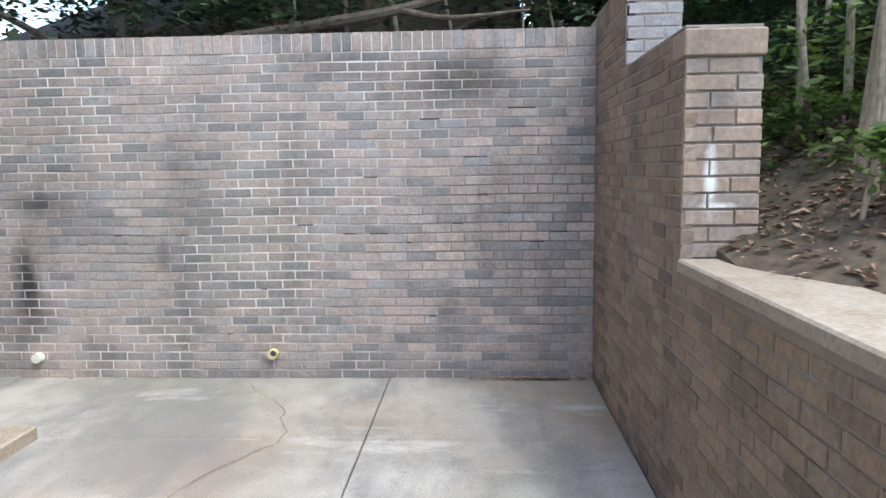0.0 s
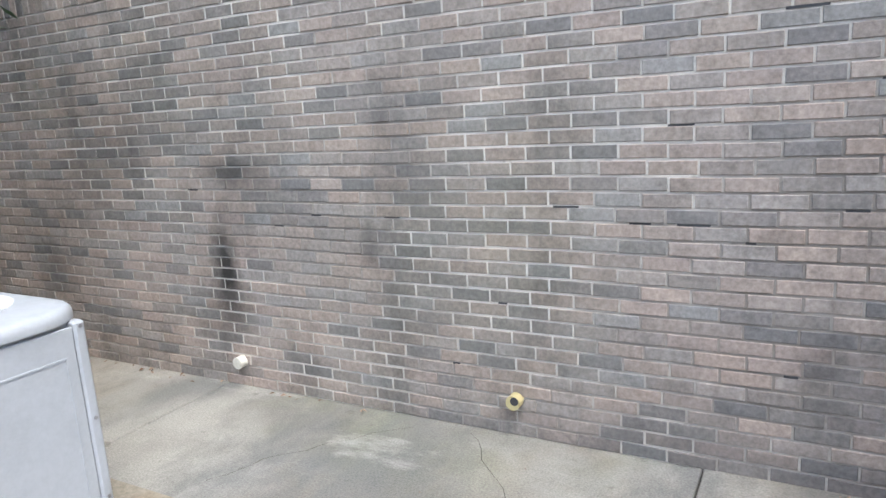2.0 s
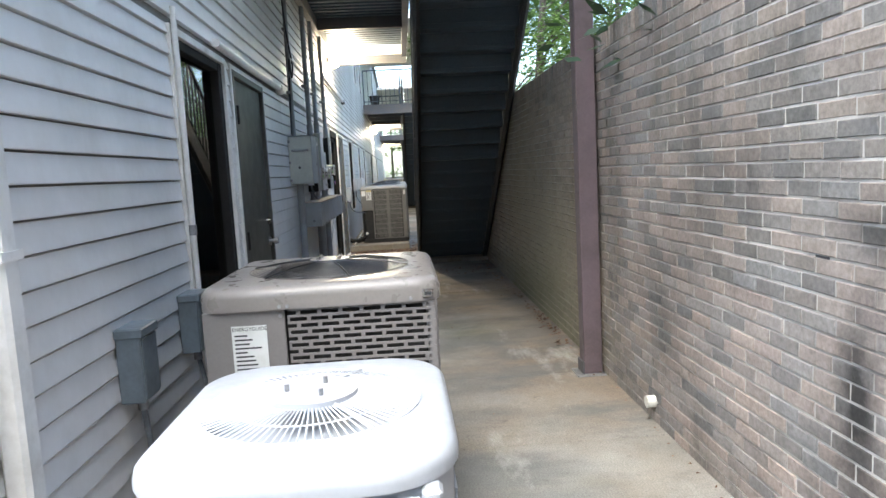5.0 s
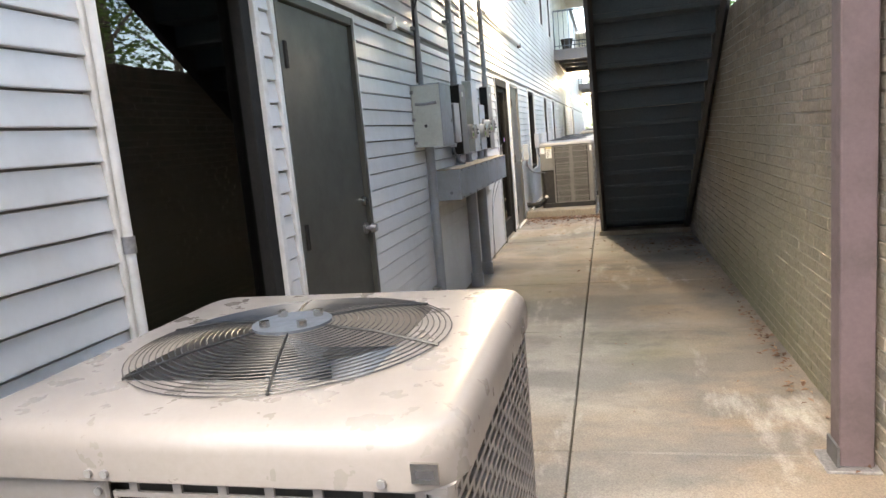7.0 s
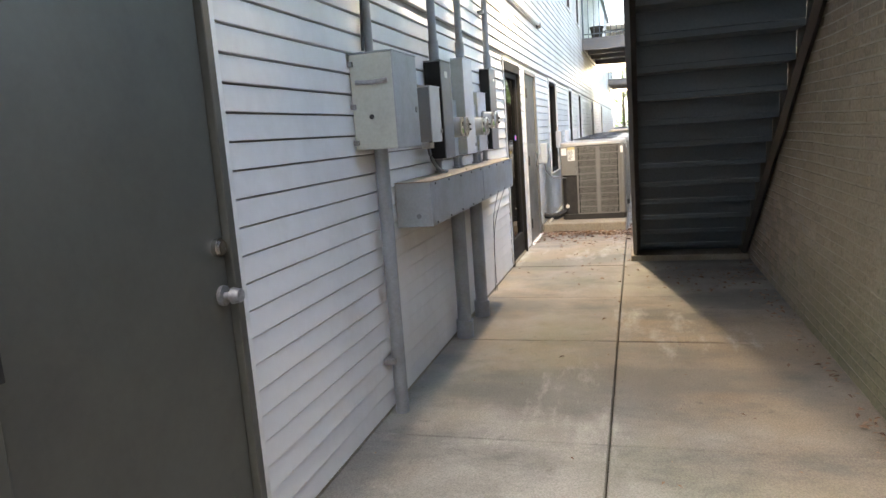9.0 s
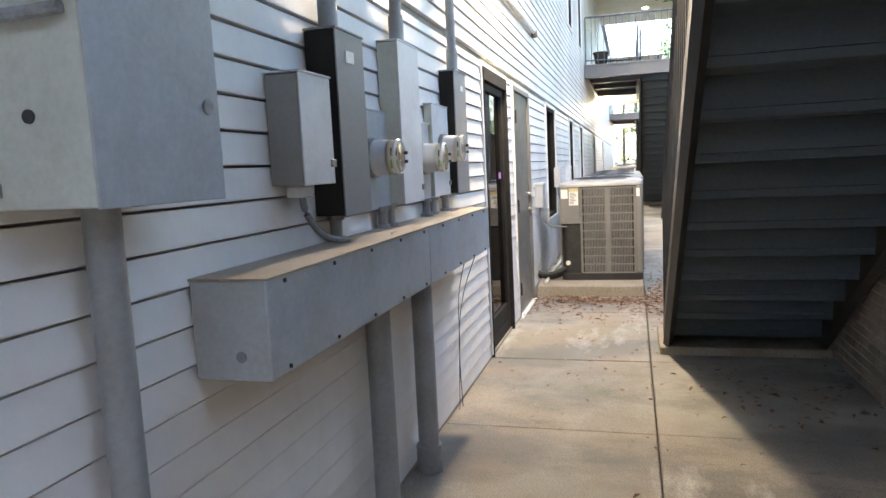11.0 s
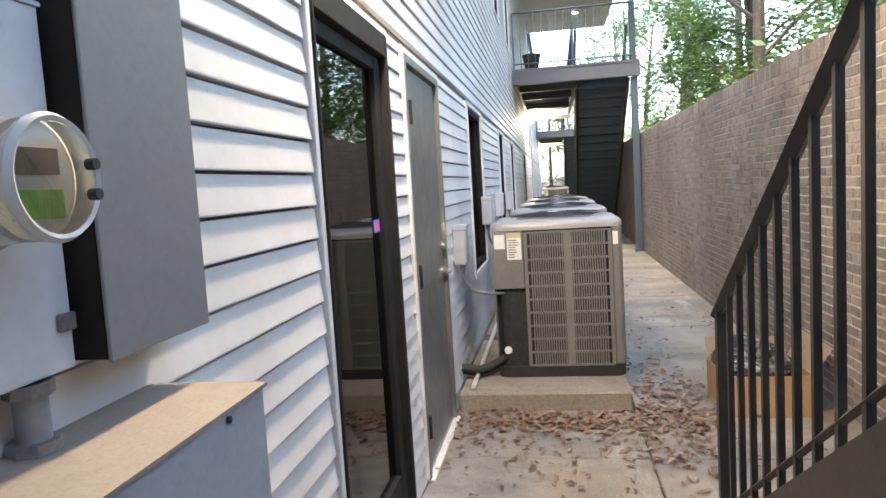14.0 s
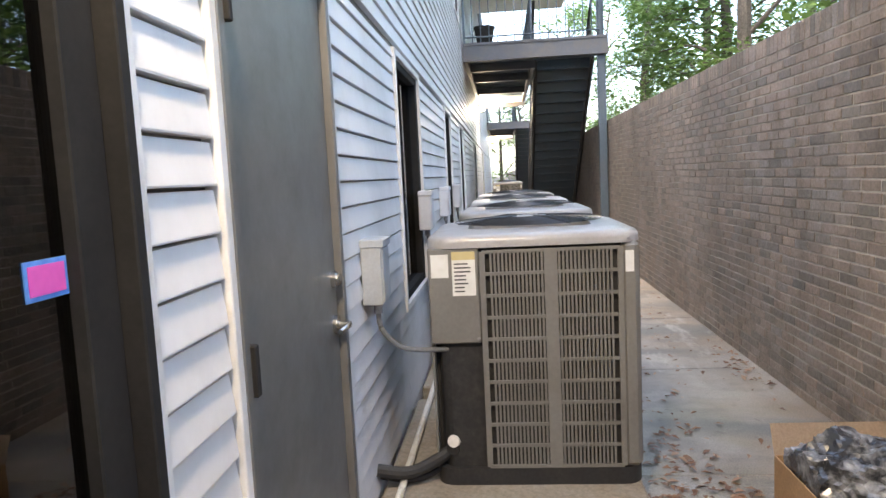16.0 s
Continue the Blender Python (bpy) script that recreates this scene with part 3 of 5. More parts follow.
def open_joints():
    """Places where mortar has fallen out, left as dark gaps."""
    rnd = random.Random(8)
    rows = [(-0.42, 17, 0.12), (-0.95, 16, 0.2), (-1.15, 16, 0.14), (-0.75, 15, 0.06), (-1.75, 10, 0.07), (-0.1, 18, 0.1), (-1.45, 17, 0.18), (-2.3, 16, 0.14), (-2.75, 16, 0.1), (0.1, 15, 0.16), (-0.25, 20, 0.12), (-2.0, 5, 0.06), (-3.0, 15, 0.1), (-0.6, 7, 0.08), (0.25, 16, 0.2), (-3.6, 18, 0.12), (-1.0, 22, 0.16), (-0.3, 24, 0.25), (0.0, 29, 0.3), (-0.6, 28, 0.22)]
    for x, c, w in rows:
        w *= 0.6
        z = c * COURSE - 0.0045
        ob = new("open_joint", finish(boxes((x - w / 2, x + w / 2, NORTH + 0.0015, NORTH + 0.0065, z - 0.0035 - 0.002 * rnd.random(), z + 0.004)), "open_joint", INK))
        ob.parent = NORTH_WALL


open_joints()


def east_wall():
    x1 = EAST + 0.285
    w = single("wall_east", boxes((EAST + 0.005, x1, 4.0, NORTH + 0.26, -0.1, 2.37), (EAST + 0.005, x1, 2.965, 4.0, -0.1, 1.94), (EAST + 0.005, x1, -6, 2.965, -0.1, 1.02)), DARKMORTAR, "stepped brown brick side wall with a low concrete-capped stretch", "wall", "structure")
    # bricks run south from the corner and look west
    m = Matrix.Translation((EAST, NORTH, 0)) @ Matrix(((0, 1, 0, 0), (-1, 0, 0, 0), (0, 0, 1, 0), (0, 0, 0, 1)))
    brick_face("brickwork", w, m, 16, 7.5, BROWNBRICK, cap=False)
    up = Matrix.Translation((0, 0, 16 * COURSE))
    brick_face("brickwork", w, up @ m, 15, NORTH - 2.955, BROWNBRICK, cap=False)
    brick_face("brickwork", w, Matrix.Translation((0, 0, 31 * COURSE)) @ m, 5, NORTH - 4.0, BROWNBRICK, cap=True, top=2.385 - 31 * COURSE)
    # south faces of the two steps
    s = Matrix.Translation((EAST + 0.004, 2.955, 1.075))
    brick_face("brickwork", w, s, 12, 0.285, BRICK_CLEAN, -1, 1, cap=False)
    single("pier_cap", boxes((EAST - 0.004, EAST + 0.296, 2.945, 3.16, 1.075 + 12 * COURSE, 1.925), (EAST + 0.09, EAST + 0.294, 3.165, 4.0, 1.075 + 12 * COURSE, 1.947), b=0.006), BRICK_CLEAN, "clean tan brick coping on the stepped wall", "coping", "structure")
    brick_face("brickwork", w, Matrix.Translation((EAST + 0.004, 3.995, 1.95)), 6, 0.285, mat("whitewashed brick", (0.33, 0.32, 0.32), (0.22, 0.21, 0.21), 0.9, big=6), -1, 1, cap=False)
    single("sill", boxes((EAST - 0.012, EAST + 0.34, -6, 2.955, 1.02, 1.072), b=0.008), PAD, "pale weathered concrete coping on the low wall", "sill", "structure")


east_wall()

# ---- doors and windows ----


def casing(owner, w, e, lo, hi, t=0.035, sill=True):
    part("casing", boxes((w - t, w + 0.004, SOUTH - 0.05, SOUTH + 0.026, lo - (t if sill else 0), hi + t), (e - 0.004, e + t, SOUTH - 0.05, SOUTH + 0.026, lo - (t if sill else 0), hi + t), (w + 0.004, e - 0.004, SOUTH - 0.05, SOUTH + 0.025, hi - 0.004, hi + t), *(((w + 0.004, e - 0.004, SOUTH - 0.05, SOUTH + 0.025, lo - t, lo + 0.004),) if sill else ()), b=0.003), TRIM, owner, "white vinyl trim")


def window(num, w, e, lo, hi, split=False):
    ob = thing("window_%d" % num, "dark-framed window with tinted reflecting glass in white siding", "window", ((w + e) / 2, SOUTH, lo), kind="structure")
    casing(ob, w, e, lo, hi)
    y0, y1, t = SOUTH - 0.09, SOUTH + 0.006, 0.055
    part("window_frame", boxes((w + 0.004, w + t + 0.03, y0, y1, lo + 0.004, hi - 0.004), (e - 0.02, e - 0.004, y0, y1, lo + 0.004, hi - 0.004), (w + t + 0.03, e - 0.02, y0, y1 - 0.002, lo + 0.004, lo + t), (w + t + 0.03, e - 0.02, y0, y1 - 0.002, hi - t, hi - 0.004), b=0.004), DARKFRAME, ob)
    part("pane", boxes((w + t + 0.02, e - 0.012, SOUTH - 0.05, SOUTH - 0.044, lo + t - 0.01, hi - t + 0.01)), GLASS, ob)
    # Added dark sheet; stands for the unlit room behind the pane.
    part("dark_sheet", boxes((w + 0.08, e - 0.06, SOUTH - 0.135, SOUTH - 0.13, lo + 0.02, hi - 0.02)), ROOMDARK, ob, "dark sheet for the unlit room")


for k, (w, e, lo, hi) in enumerate(o for o in OPENINGS + UPPER if o[2] > 0):
    window(k + 1, w, e, lo, hi)


def metal_door(num, w, e, lo, hi, paint, lever, label):
    d = thing("door_%d" % num, label, "door", ((w + e) / 2, SOUTH, lo), kind="structure")
    part("frame", boxes((w + 0.002, w + 0.04, SOUTH - 0.12, SOUTH + 0.03, 0.004, hi - 0.002), (e - 0.04, e - 0.002, SOUTH - 0.12, SOUTH + 0.03, 0.004, hi - 0.002), (w + 0.04, e - 0.04, SOUTH - 0.12, SOUTH + 0.029, hi - 0.045, hi - 0.002), b=0.003), paint, d)
    casing(d, w, e, 0.026, hi, 0.03, False)
    leaf = part("door_leaf", boxes((w + 0.044, e - 0.044, SOUTH - 0.05, SOUTH + 0.004, 0.02, hi - 0.05), b=0.003), paint, d)
    for z in (0.28, 1.07, 1.9):
        part("hinge", boxes((e - 0.058, e - 0.034, SOUTH - 0.004, SOUTH + 0.042, z - 0.06, z + 0.06), b=0.003), DARKFRAME, d)
    kx = w + 0.085
    bm = bmesh.new()
    cyl(bm, (kx, SOUTH + 0.002, 1.15), (0, 1, 0), 0.03, 0.018)
    cyl(bm, (kx, SOUTH + 0.018, 1.15), (0, 1, 0), 0.022, 0.012)
    part("deadbolt", bm, CHROME, leaf, "chrome deadbolt", True)
    bm = bmesh.new()
    cyl(bm, (kx, SOUTH + 0.002, 0.99), (0, 1, 0), 0.034, 0.014)
    cyl(bm, (kx, SOUTH + 0.014, 0.99), (0, 1, 0), 0.013, 0.045)
    if lever:
        tube(bm, arc([(kx, SOUTH + 0.055, 0.99), (kx + 0.05, SOUTH + 0.058, 0.992), (kx + 0.115, SOUTH + 0.05, 0.988)]), 0.009)
    else:
        cyl(bm, (kx, SOUTH + 0.045, 0.99), (0, 1, 0), 0.028, 0.03, r2=0.022)
    part("handle", bm, CHROME if lever else STEEL, leaf, "metal lever handle" if lever else "round metal knob", True)
    part("threshold", boxes((w, e, SOUTH - 0.1, SOUTH + 0.05, 0.0, 0.018), b=0.004), TRIM if lever else PAD, d)
    return d


metal_door(1, *OPENINGS[1], DOORPAINT, False, "closed dark olive-grey painted metal door")
metal_door(3, *OPENINGS[3], GREYDOOR, True, "closed grey painted metal door with a lever")
metal_door(4, *OPENINGS[7], GREYDOOR, True, "closed grey painted metal door with a lever")


def glass_door():
    w, e, lo, hi = OPENINGS[2]
    d = thing("door_2", "closed full-glass door in a dark bronze frame", "door", ((w + e) / 2, SOUTH, 0), kind="structure")
    casing(d, w, e, 0.026, hi, 0.03, False)
    part("frame", boxes((w + 0.002, w + 0.032, SOUTH - 0.11, SOUTH + 0.034, 0.004, hi - 0.002), (e - 0.02, e - 0.002, SOUTH - 0.11, SOUTH + 0.034, 0.004, hi - 0.002), (w + 0.032, e - 0.02, SOUTH - 0.11, SOUTH + 0.033, hi - 0.1, hi - 0.002), b=0.003), DARKFRAME, d)
    leaf = part("door_leaf", boxes((w + 0.036, w + 0.125, SOUTH - 0.05, SOUTH, 0.02, hi - 0.105), (e - 0.045, e - 0.024, SOUTH - 0.05, SOUTH, 0.02, hi - 0.105), (w + 0.125, e - 0.045, SOUTH - 0.05, SOUTH - 0.001, hi - 0.16, hi - 0.105), (w + 0.125, e - 0.045, SOUTH - 0.05, SOUTH - 0.001, 0.02, 0.13), (w + 0.125, e - 0.045, SOUTH - 0.05, SOUTH - 0.001, 0.135, 0.26), b=0.003), DARKFRAME, d)
    part("pane", boxes((w + 0.115, e - 0.04, SOUTH - 0.03, SOUTH - 0.024, 0.25, hi - 0.15)), GLASS, leaf)
    bm = bmesh.new()
    tube(bm, [(w + 0.10, SOUTH - 0.10, 1.36), (e - 0.10, SOUTH - 0.10, 1.36)], 0.014)
    part("push_bar", bm, CHROME, leaf, "metal push bar behind the glass", True)
    s = part("sticker", boxes((w + 0.127, w + 0.217, SOUTH - 0.0235, SOUTH - 0.0215, 1.345, 1.40)), BLUE, leaf, "small blue-edged pink sticker")
    part("sticker_face", boxes((w + 0.134, w + 0.21, SOUTH - 0.0215, SOUTH - 0.0205, 1.352, 1.393)), PINK, s)
    # Added dark sheet; the unlit room behind the door glass.
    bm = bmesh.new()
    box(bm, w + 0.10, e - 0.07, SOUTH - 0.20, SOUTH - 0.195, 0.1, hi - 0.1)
    part("dark_door_sheet", bm, ROOMDARK, d, "dark sheet for the unlit room behind the door")


glass_door()

# ---- stairs and landings ----
RISE, GOING, STEPS, FOOT = 0.183, 0.268, 20, -12.78


def staircase(dx):
    """A dark steel stair that climbs to the east, between a rail and the brick wall."""
    ya, yb = 3.76, 4.82
    st = thing("staircase", "dark painted steel outdoor staircase with closed risers", "staircase", (FOOT + dx, 4.3, 0), group="steel stairs along the wall")
    x0 = FOOT + dx
    s = RISE / GOING
    run = GOING * STEPS
    for y0, y1 in ((ya - 0.02, ya + 0.02), (yb - 0.02, yb + 0.02)):
        bm = bmesh.new()
        pr = [(x0 - 0.06, 0.062), (x0 + 0.27, 0.062), (x0 + run + 0.02, s * (run - 0.27) + 0.062), (x0 + run + 0.02, s * run + 0.17), (x0 - 0.06, 0.17)]
        a = [bm.verts.new((x, y0, z)) for x, z in pr]
        b = [bm.verts.new((x, y1, z)) for x, z in pr]
        bm.faces.new(a), bm.faces.new(b[::-1])
        for i in range(5):
            bm.faces.new((a[i], a[(i + 1) % 5], b[(i + 1) % 5], b[i]))
        tube(bm, [(x0 + 0.27, (y0 + y1) / 2, 0.07), (x0 + run, (y0 + y1) / 2, s * (run - 0.27) + 0.07)], 0.035, 4)
        part("stringer", bm, RAILPAINT, st)
    for i in range(STEPS):
        x, z = x0 + i * GOING, (i + 1) * RISE
        part("tread", boxes((x - 0.03, x + GOING, ya + 0.022, yb - 0.022, z - 0.045, z), b=0.004), BLACKIRON, st)
        part("riser", boxes((x - 0.004, x + 0.004, ya + 0.022, yb - 0.022, z - RISE, z - 0.046)), BLACKIRON, st)
    for y in (ya, yb):
        rail = bmesh.new()
        tube(rail, [(x0 - 0.10, y, 0.98), (x0 + run, y, 0.98 + s * (run + 0.02))], 0.026, 4)
        r = part("handrail", rail, RAILPAINT, st)
        n = int(run / 0.135)
        for k in range(n):
            x = x0 - 0.05 + k * 0.135
            zb = 0.12 + s * max(0, x - x0)
            zt = 0.98 + s * (x - x0 + 0.10)
            t = 0.017 if k == 0 else 0.0095
            part("baluster", boxes((x - t, x + t, y - t, y + t, zb, zt)), RAILPAINT, r)
        part("bottom_bar", tube(bmesh.new(), [(x0 - 0.05, y, 0.24), (x0 + run, y, 0.24 + s * run)], 0.012, 4), RAILPAINT, st)
    base = single("stair_footing", boxes((x0 - 0.35, x0 + 0.33, ya - 0.06, NORTH - 0.012, -0.02, 0.06), b=0.008), PAD, "low concrete footing under the stair foot", "footing", "structure")
    return st


def landing(dx, num):
    xa, xb = -13.35 + dx, -6.05 + dx
    d = thing("landing", "upper steel walkway with ribbed deck, grey fascia and railings", "walkway", (xb, 3.6, 3.40), group="steel walkways")
    part("fascia", boxes((xb, xb + 0.06, SOUTH + 0.02, NORTH + 0.02, 3.40, 3.70), (xb - 0.06, xb + 0.075, SOUTH + 0.02, NORTH + 0.02, 3.66, 3.70), (xb - 0.06, xb + 0.075, SOUTH + 0.02, NORTH + 0.02, 3.40, 3.43)), FASCIA, d, "grey painted steel channel")
    part("fascia", boxes((xa - 0.06, xa, SOUTH + 0.02, 3.74, 3.32, 3.68)), FASCIA, d)
    part("side_beam", boxes((xa, xb - 1.2, 3.66, 3.74, 3.42, 3.68)), FASCIA, d)
    part("ledger", boxes((xa, xb, SOUTH + 0.02, SOUTH + 0.09, 3.40, 3.55)), FASCIA, d)
    bm = boxes((xa, xb, SOUTH + 0.03, 3.70, 3.58, 3.66), (xb - 1.15, xb, 3.70, NORTH - 0.01, 3.58, 3.66))
    k = xa + 0.1
    while k < xb - 0.05:
        box(bm, k, k + 0.07, SOUTH + 0.03, 3.66 if k < xb - 1.2 else NORTH - 0.02, 3.545, 3.58)
        k += 0.16
    part("deck", bm, BLACKIRON, d, "ribbed dark metal deck")
    for x in (xa + 0.35, xa + 2.4, xa + 4.6, xb - 1.25):
        # Joist by the lamp gets a cream tone: its warm light in the colour.
        part("joist", boxes((x, x + 0.08, SOUTH + 0.09, 3.66, 3.40, 3.545)), SOFFIT if x < xa + 1 else FASCIA, d, "pale joist with the lamp's glow in its colour" if x < xa + 1 else "")
    # railings on both ends and the walkway's edge
    for nm, p, q in (("railing", (xb + 0.02, SOUTH + 0.05, 3.70), (xb + 0.02, NORTH - 0.1, 3.70)), ("railing", (xa - 0.03, SOUTH + 0.05, 3.68), (xa - 0.03, 3.70, 3.68)), ("railing", (xa, 3.70, 3.68), (xb - 1.3, 3.70, 3.68))):
        P, Q = Vector(p), Vector(q)
        L = (Q - P).length
        up = Vector((0, 0, 1))
        bm = bmesh.new()
        tube(bm, [P + up * 1.08, Q + up * 1.08], 0.022, 4)
        r = part(nm, bm, BLACKIRON, d)
        part("bottom_rail", tube(bmesh.new(), [P + up * 0.1, Q + up * 0.1], 0.014, 4), BLACKIRON, r)
        n = max(2, int(L / 0.14))
        for j in range(n + 1):
            c = P.lerp(Q, j / n)
            t = 0.018 if j in (0, n) else 0.008
            part("baluster", boxes((c.x - t, c.x + t, c.y - t, c.y + t, c.z, c.z + 1.07)), BLACKIRON, r)
    col = thing("column", "square purple-brown painted steel column beside the brick wall" if num == 0 else "square dark painted steel column beside the brick wall", "column", (xb - 0.05, 4.765, 0), group="steel columns")
    x = xb - 0.05
    paint = COLUMN if num == 0 else BLACKIRON
    part("shaft", boxes((x - 0.06, x + 0.06, 4.715, 4.845, 0.012, 3.39), (x - 0.05, x + 0.05, 4.72, 4.83, 3.71, 6.28), b=0.006), paint, col)
    part("base_plate", boxes((x - 0.10, x + 0.10, 4.66, 4.862, 0.0, 0.014), b=0.003), STEEL, col)
    part("patch", boxes((x - 0.07, x + 0.07, 4.704, 4.714, 0.014, 0.10)), FASCIA, col, "dark repainted foot")
    sof = single("soffit", boxes((xa - 2.0, xb + 0.3, SOUTH + 0.04, 5.0, 6.30, 6.42)), SOFFIT, "cream painted soffit over the upper walkway", "soffit", "structure")
    for x in (xb - 2.2, xb - 4.6, xb - 7.0):
        lamp = thing("recessed_lamp", "round lit recessed lamp in the cream soffit", "ceiling lamp", (x, 4.0, 6.3), group="soffit lamps")
        part("rim", cyl(bmesh.new(), (x, 4.0, 6.298), (0, 0, -1), 0.11, 0.012), TRIM, lamp)
        part("lens", cyl(bmesh.new(), (x, 4.0, 6.285), (0, 0, -1), 0.085, 0.008), CANGLOW, lamp)
    # the lamp under the walkway's far end
    x = xa + 0.75
    lamp = thing("bulkhead_lamp", "glowing warm bulkhead lamp under the steel walkway", "wall lamp", (x, SOUTH + 0.1, 3.2), group="walkway lamps")
    part("bracket", boxes((x - 0.07, x + 0.07, SOUTH + 0.016, SOUTH + 0.06, 3.16, 3.34), b=0.01), STEEL, lamp)
    bm = bmesh.new()
    bmesh.ops.create_uvsphere(bm, u_segments=16, v_segments=10, radius=0.075, matrix=Matrix.Translation((x, SOUTH + 0.13, 3.24)))
    part("globe", bm, LAMPGLOW, lamp, "warm glowing globe", True)
    light = new("lamp_light", bpy.data.lights.new("lamp_light", "POINT"))
    light.data.energy, light.data.color, light.data.shadow_soft_size = 46, (1.0, 0.82, 0.62), 0.12
    light.location = (x, SOUTH + 0.27, 3.22)


for num, dx in enumerate((0.0, -18.0, -36.0)):
    staircase(dx)
    landing(dx, num)

# ---- air conditioners ----


def rounded(w, d, r, n=6):
    """Outline of a rounded rectangle round the origin."""
    out = []
    for cx, cy, a0 in ((w / 2 - r, d / 2 - r, 0), (-w / 2 + r, d / 2 - r, 90), (-w / 2 + r, -d / 2 + r, 180), (w / 2 - r, -d / 2 + r, 270)):
        out += [(cx + r * math.cos(radians(a0 + 90 * k / n)), cy + r * math.sin(radians(a0 + 90 * k / n))) for k in range(n + 1)]
    return out


def loft(bm, rings, close_low=True, close_top=True):
    """Rings of points, one above another, joined to a skin."""
    vs = [[bm.verts.new(p) for p in r] for r in rings]
    for a, b in zip(vs, vs[1:]):
        for j in range(len(a)):
            bm.faces.new((a[j], a[(j + 1) % len(a)], b[(j + 1) % len(a)], b[j]))
    if close_low:
        bm.faces.new(vs[0])
    if close_top:
        bm.faces.new(vs[-1])
    return vs


def lid(w, d, r, z0, z1, hole, cz, soft=0.05, dome=0.0):
    """A rounded lid with a round opening."""
    bm = bmesh.new()
    n = 7
    out = rounded(w, d, r, n)
    rings = [[(x, y, z0) for x, y in out], [(x, y, z1 - soft) for x, y in out]]
    for k in (30, 60, 90):
        s = soft * (1 - math.cos(radians(k)))
        q = rounded(w - 2 * s, d - 2 * s, max(r - s, 0.01), n)
        rings.append([(x, y, z1 - soft + soft * math.sin(radians(k))) for x, y in q])
    last = rings[-1]
    ring = []
    for x, y, z in last:
        a = math.atan2(y, x)
        ring.append((hole * math.cos(a), hole * math.sin(a), z1 + dome))
    mid = [tuple(p + (q - p) * 0.7 for p, q in zip(a, b)) for a, b in zip(last, ring)]
    rings += [[(x, y, z1 + dome * 0.8) for x, y, z in mid], ring, [(x, y, z1 + dome - 0.10) for x, y, z in ring]]
    loft(bm, rings, False, False)
    return bm


def guard(r, z, step, rod, spokes=6, radial=0, dome=0.015):
    """A round wire guard of rings, or of many radial wires."""
    bm = bmesh.new()
    k = 0.09
    while k < r + 0.001 and not radial:
        h = z + dome * (1 - (k / r) ** 2)
        tube_ring(bm, k, h, rod)
        k += step
    if radial:
        tube_ring(bm, r, z, rod)
        tube_ring(bm, r * 0.72, z + dome * 0.5, rod)
        for j in range(radial):
            a = 2 * math.pi * j / radial
            c, s = math.cos(a), math.sin(a)
            tube(bm, [(0.1 * c, 0.1 * s, z + dome), (r * c, r * s, z)], rod, 4)
    for j in range(spokes):
        a = 2 * math.pi * (j + 0.3) / spokes
        c, s = math.cos(a), math.sin(a)
        tube(bm, [(0.06 * c, 0.06 * s, z + dome + rod), (r * c * 0.6, r * s * 0.6, z + dome * 0.7 + rod), (r * c, r * s, z + rod)], rod * 2.2, 5)
    return bm


def tube_ring(bm, r, z, rod, n=48, m=4):
    rows = []
    for i in range(n):
        a = 2 * math.pi * i / n
        rows.append([bm.verts.new(((r + rod * math.cos(b)) * math.cos(a), (r + rod * math.cos(b)) * math.sin(a), z + rod * math.sin(b))) for b in [2 * math.pi * j / m for j in range(m)]])
    for i in range(n):
        p, q = rows[i], rows[(i + 1) % n]
        for j in range(m):
            bm.faces.new((p[j], q[j], q[(j + 1) % m], p[(j + 1) % m]))


def fan(unit, r, z, material, blades=4):
    f = part("fan", cyl(bmesh.new(), (0, 0, z - 0.03), (0, 0, 1), 0.075, 0.07), material, unit, "fan hub", True)
    for k in range(blades):
        bm = bmesh.new()
        a0 = 2 * math.pi * k / blades + 0.4
        rows = []
        for i in range(5):
            rr = 0.07 + (r - 0.07) * i / 4
            half = 0.28 + 0.25 * i / 4
            rows.append([bm.verts.new((rr * math.cos(a0 + s * half), rr * math.sin(a0 + s * half), z - 0.02 + 0.05 * s)) for s in (-1, -0.33, 0.33, 1)])
        for p, q in zip(rows, rows[1:]):
            for j in range(3):
                bm.faces.new((p[j], p[j + 1], q[j + 1], q[j]))
        bmesh.ops.solidify(bm, geom=bm.faces[:], thickness=0.003)
        part("blade", bm, material, f, "", True)


def bolts(unit, pts, axis=(1, 0, 0)):
    for p in pts:
        part("screw", cyl(bmesh.new(), p, axis, 0.007, 0.006, 8), STEEL, unit)


def pipes_to(unit, pts_list, materials, name="hose"):
    for pts, (r, m) in zip(pts_list, materials):
        part(name, tube(bmesh.new(), arc(pts), r, 10), m, unit, "", True)


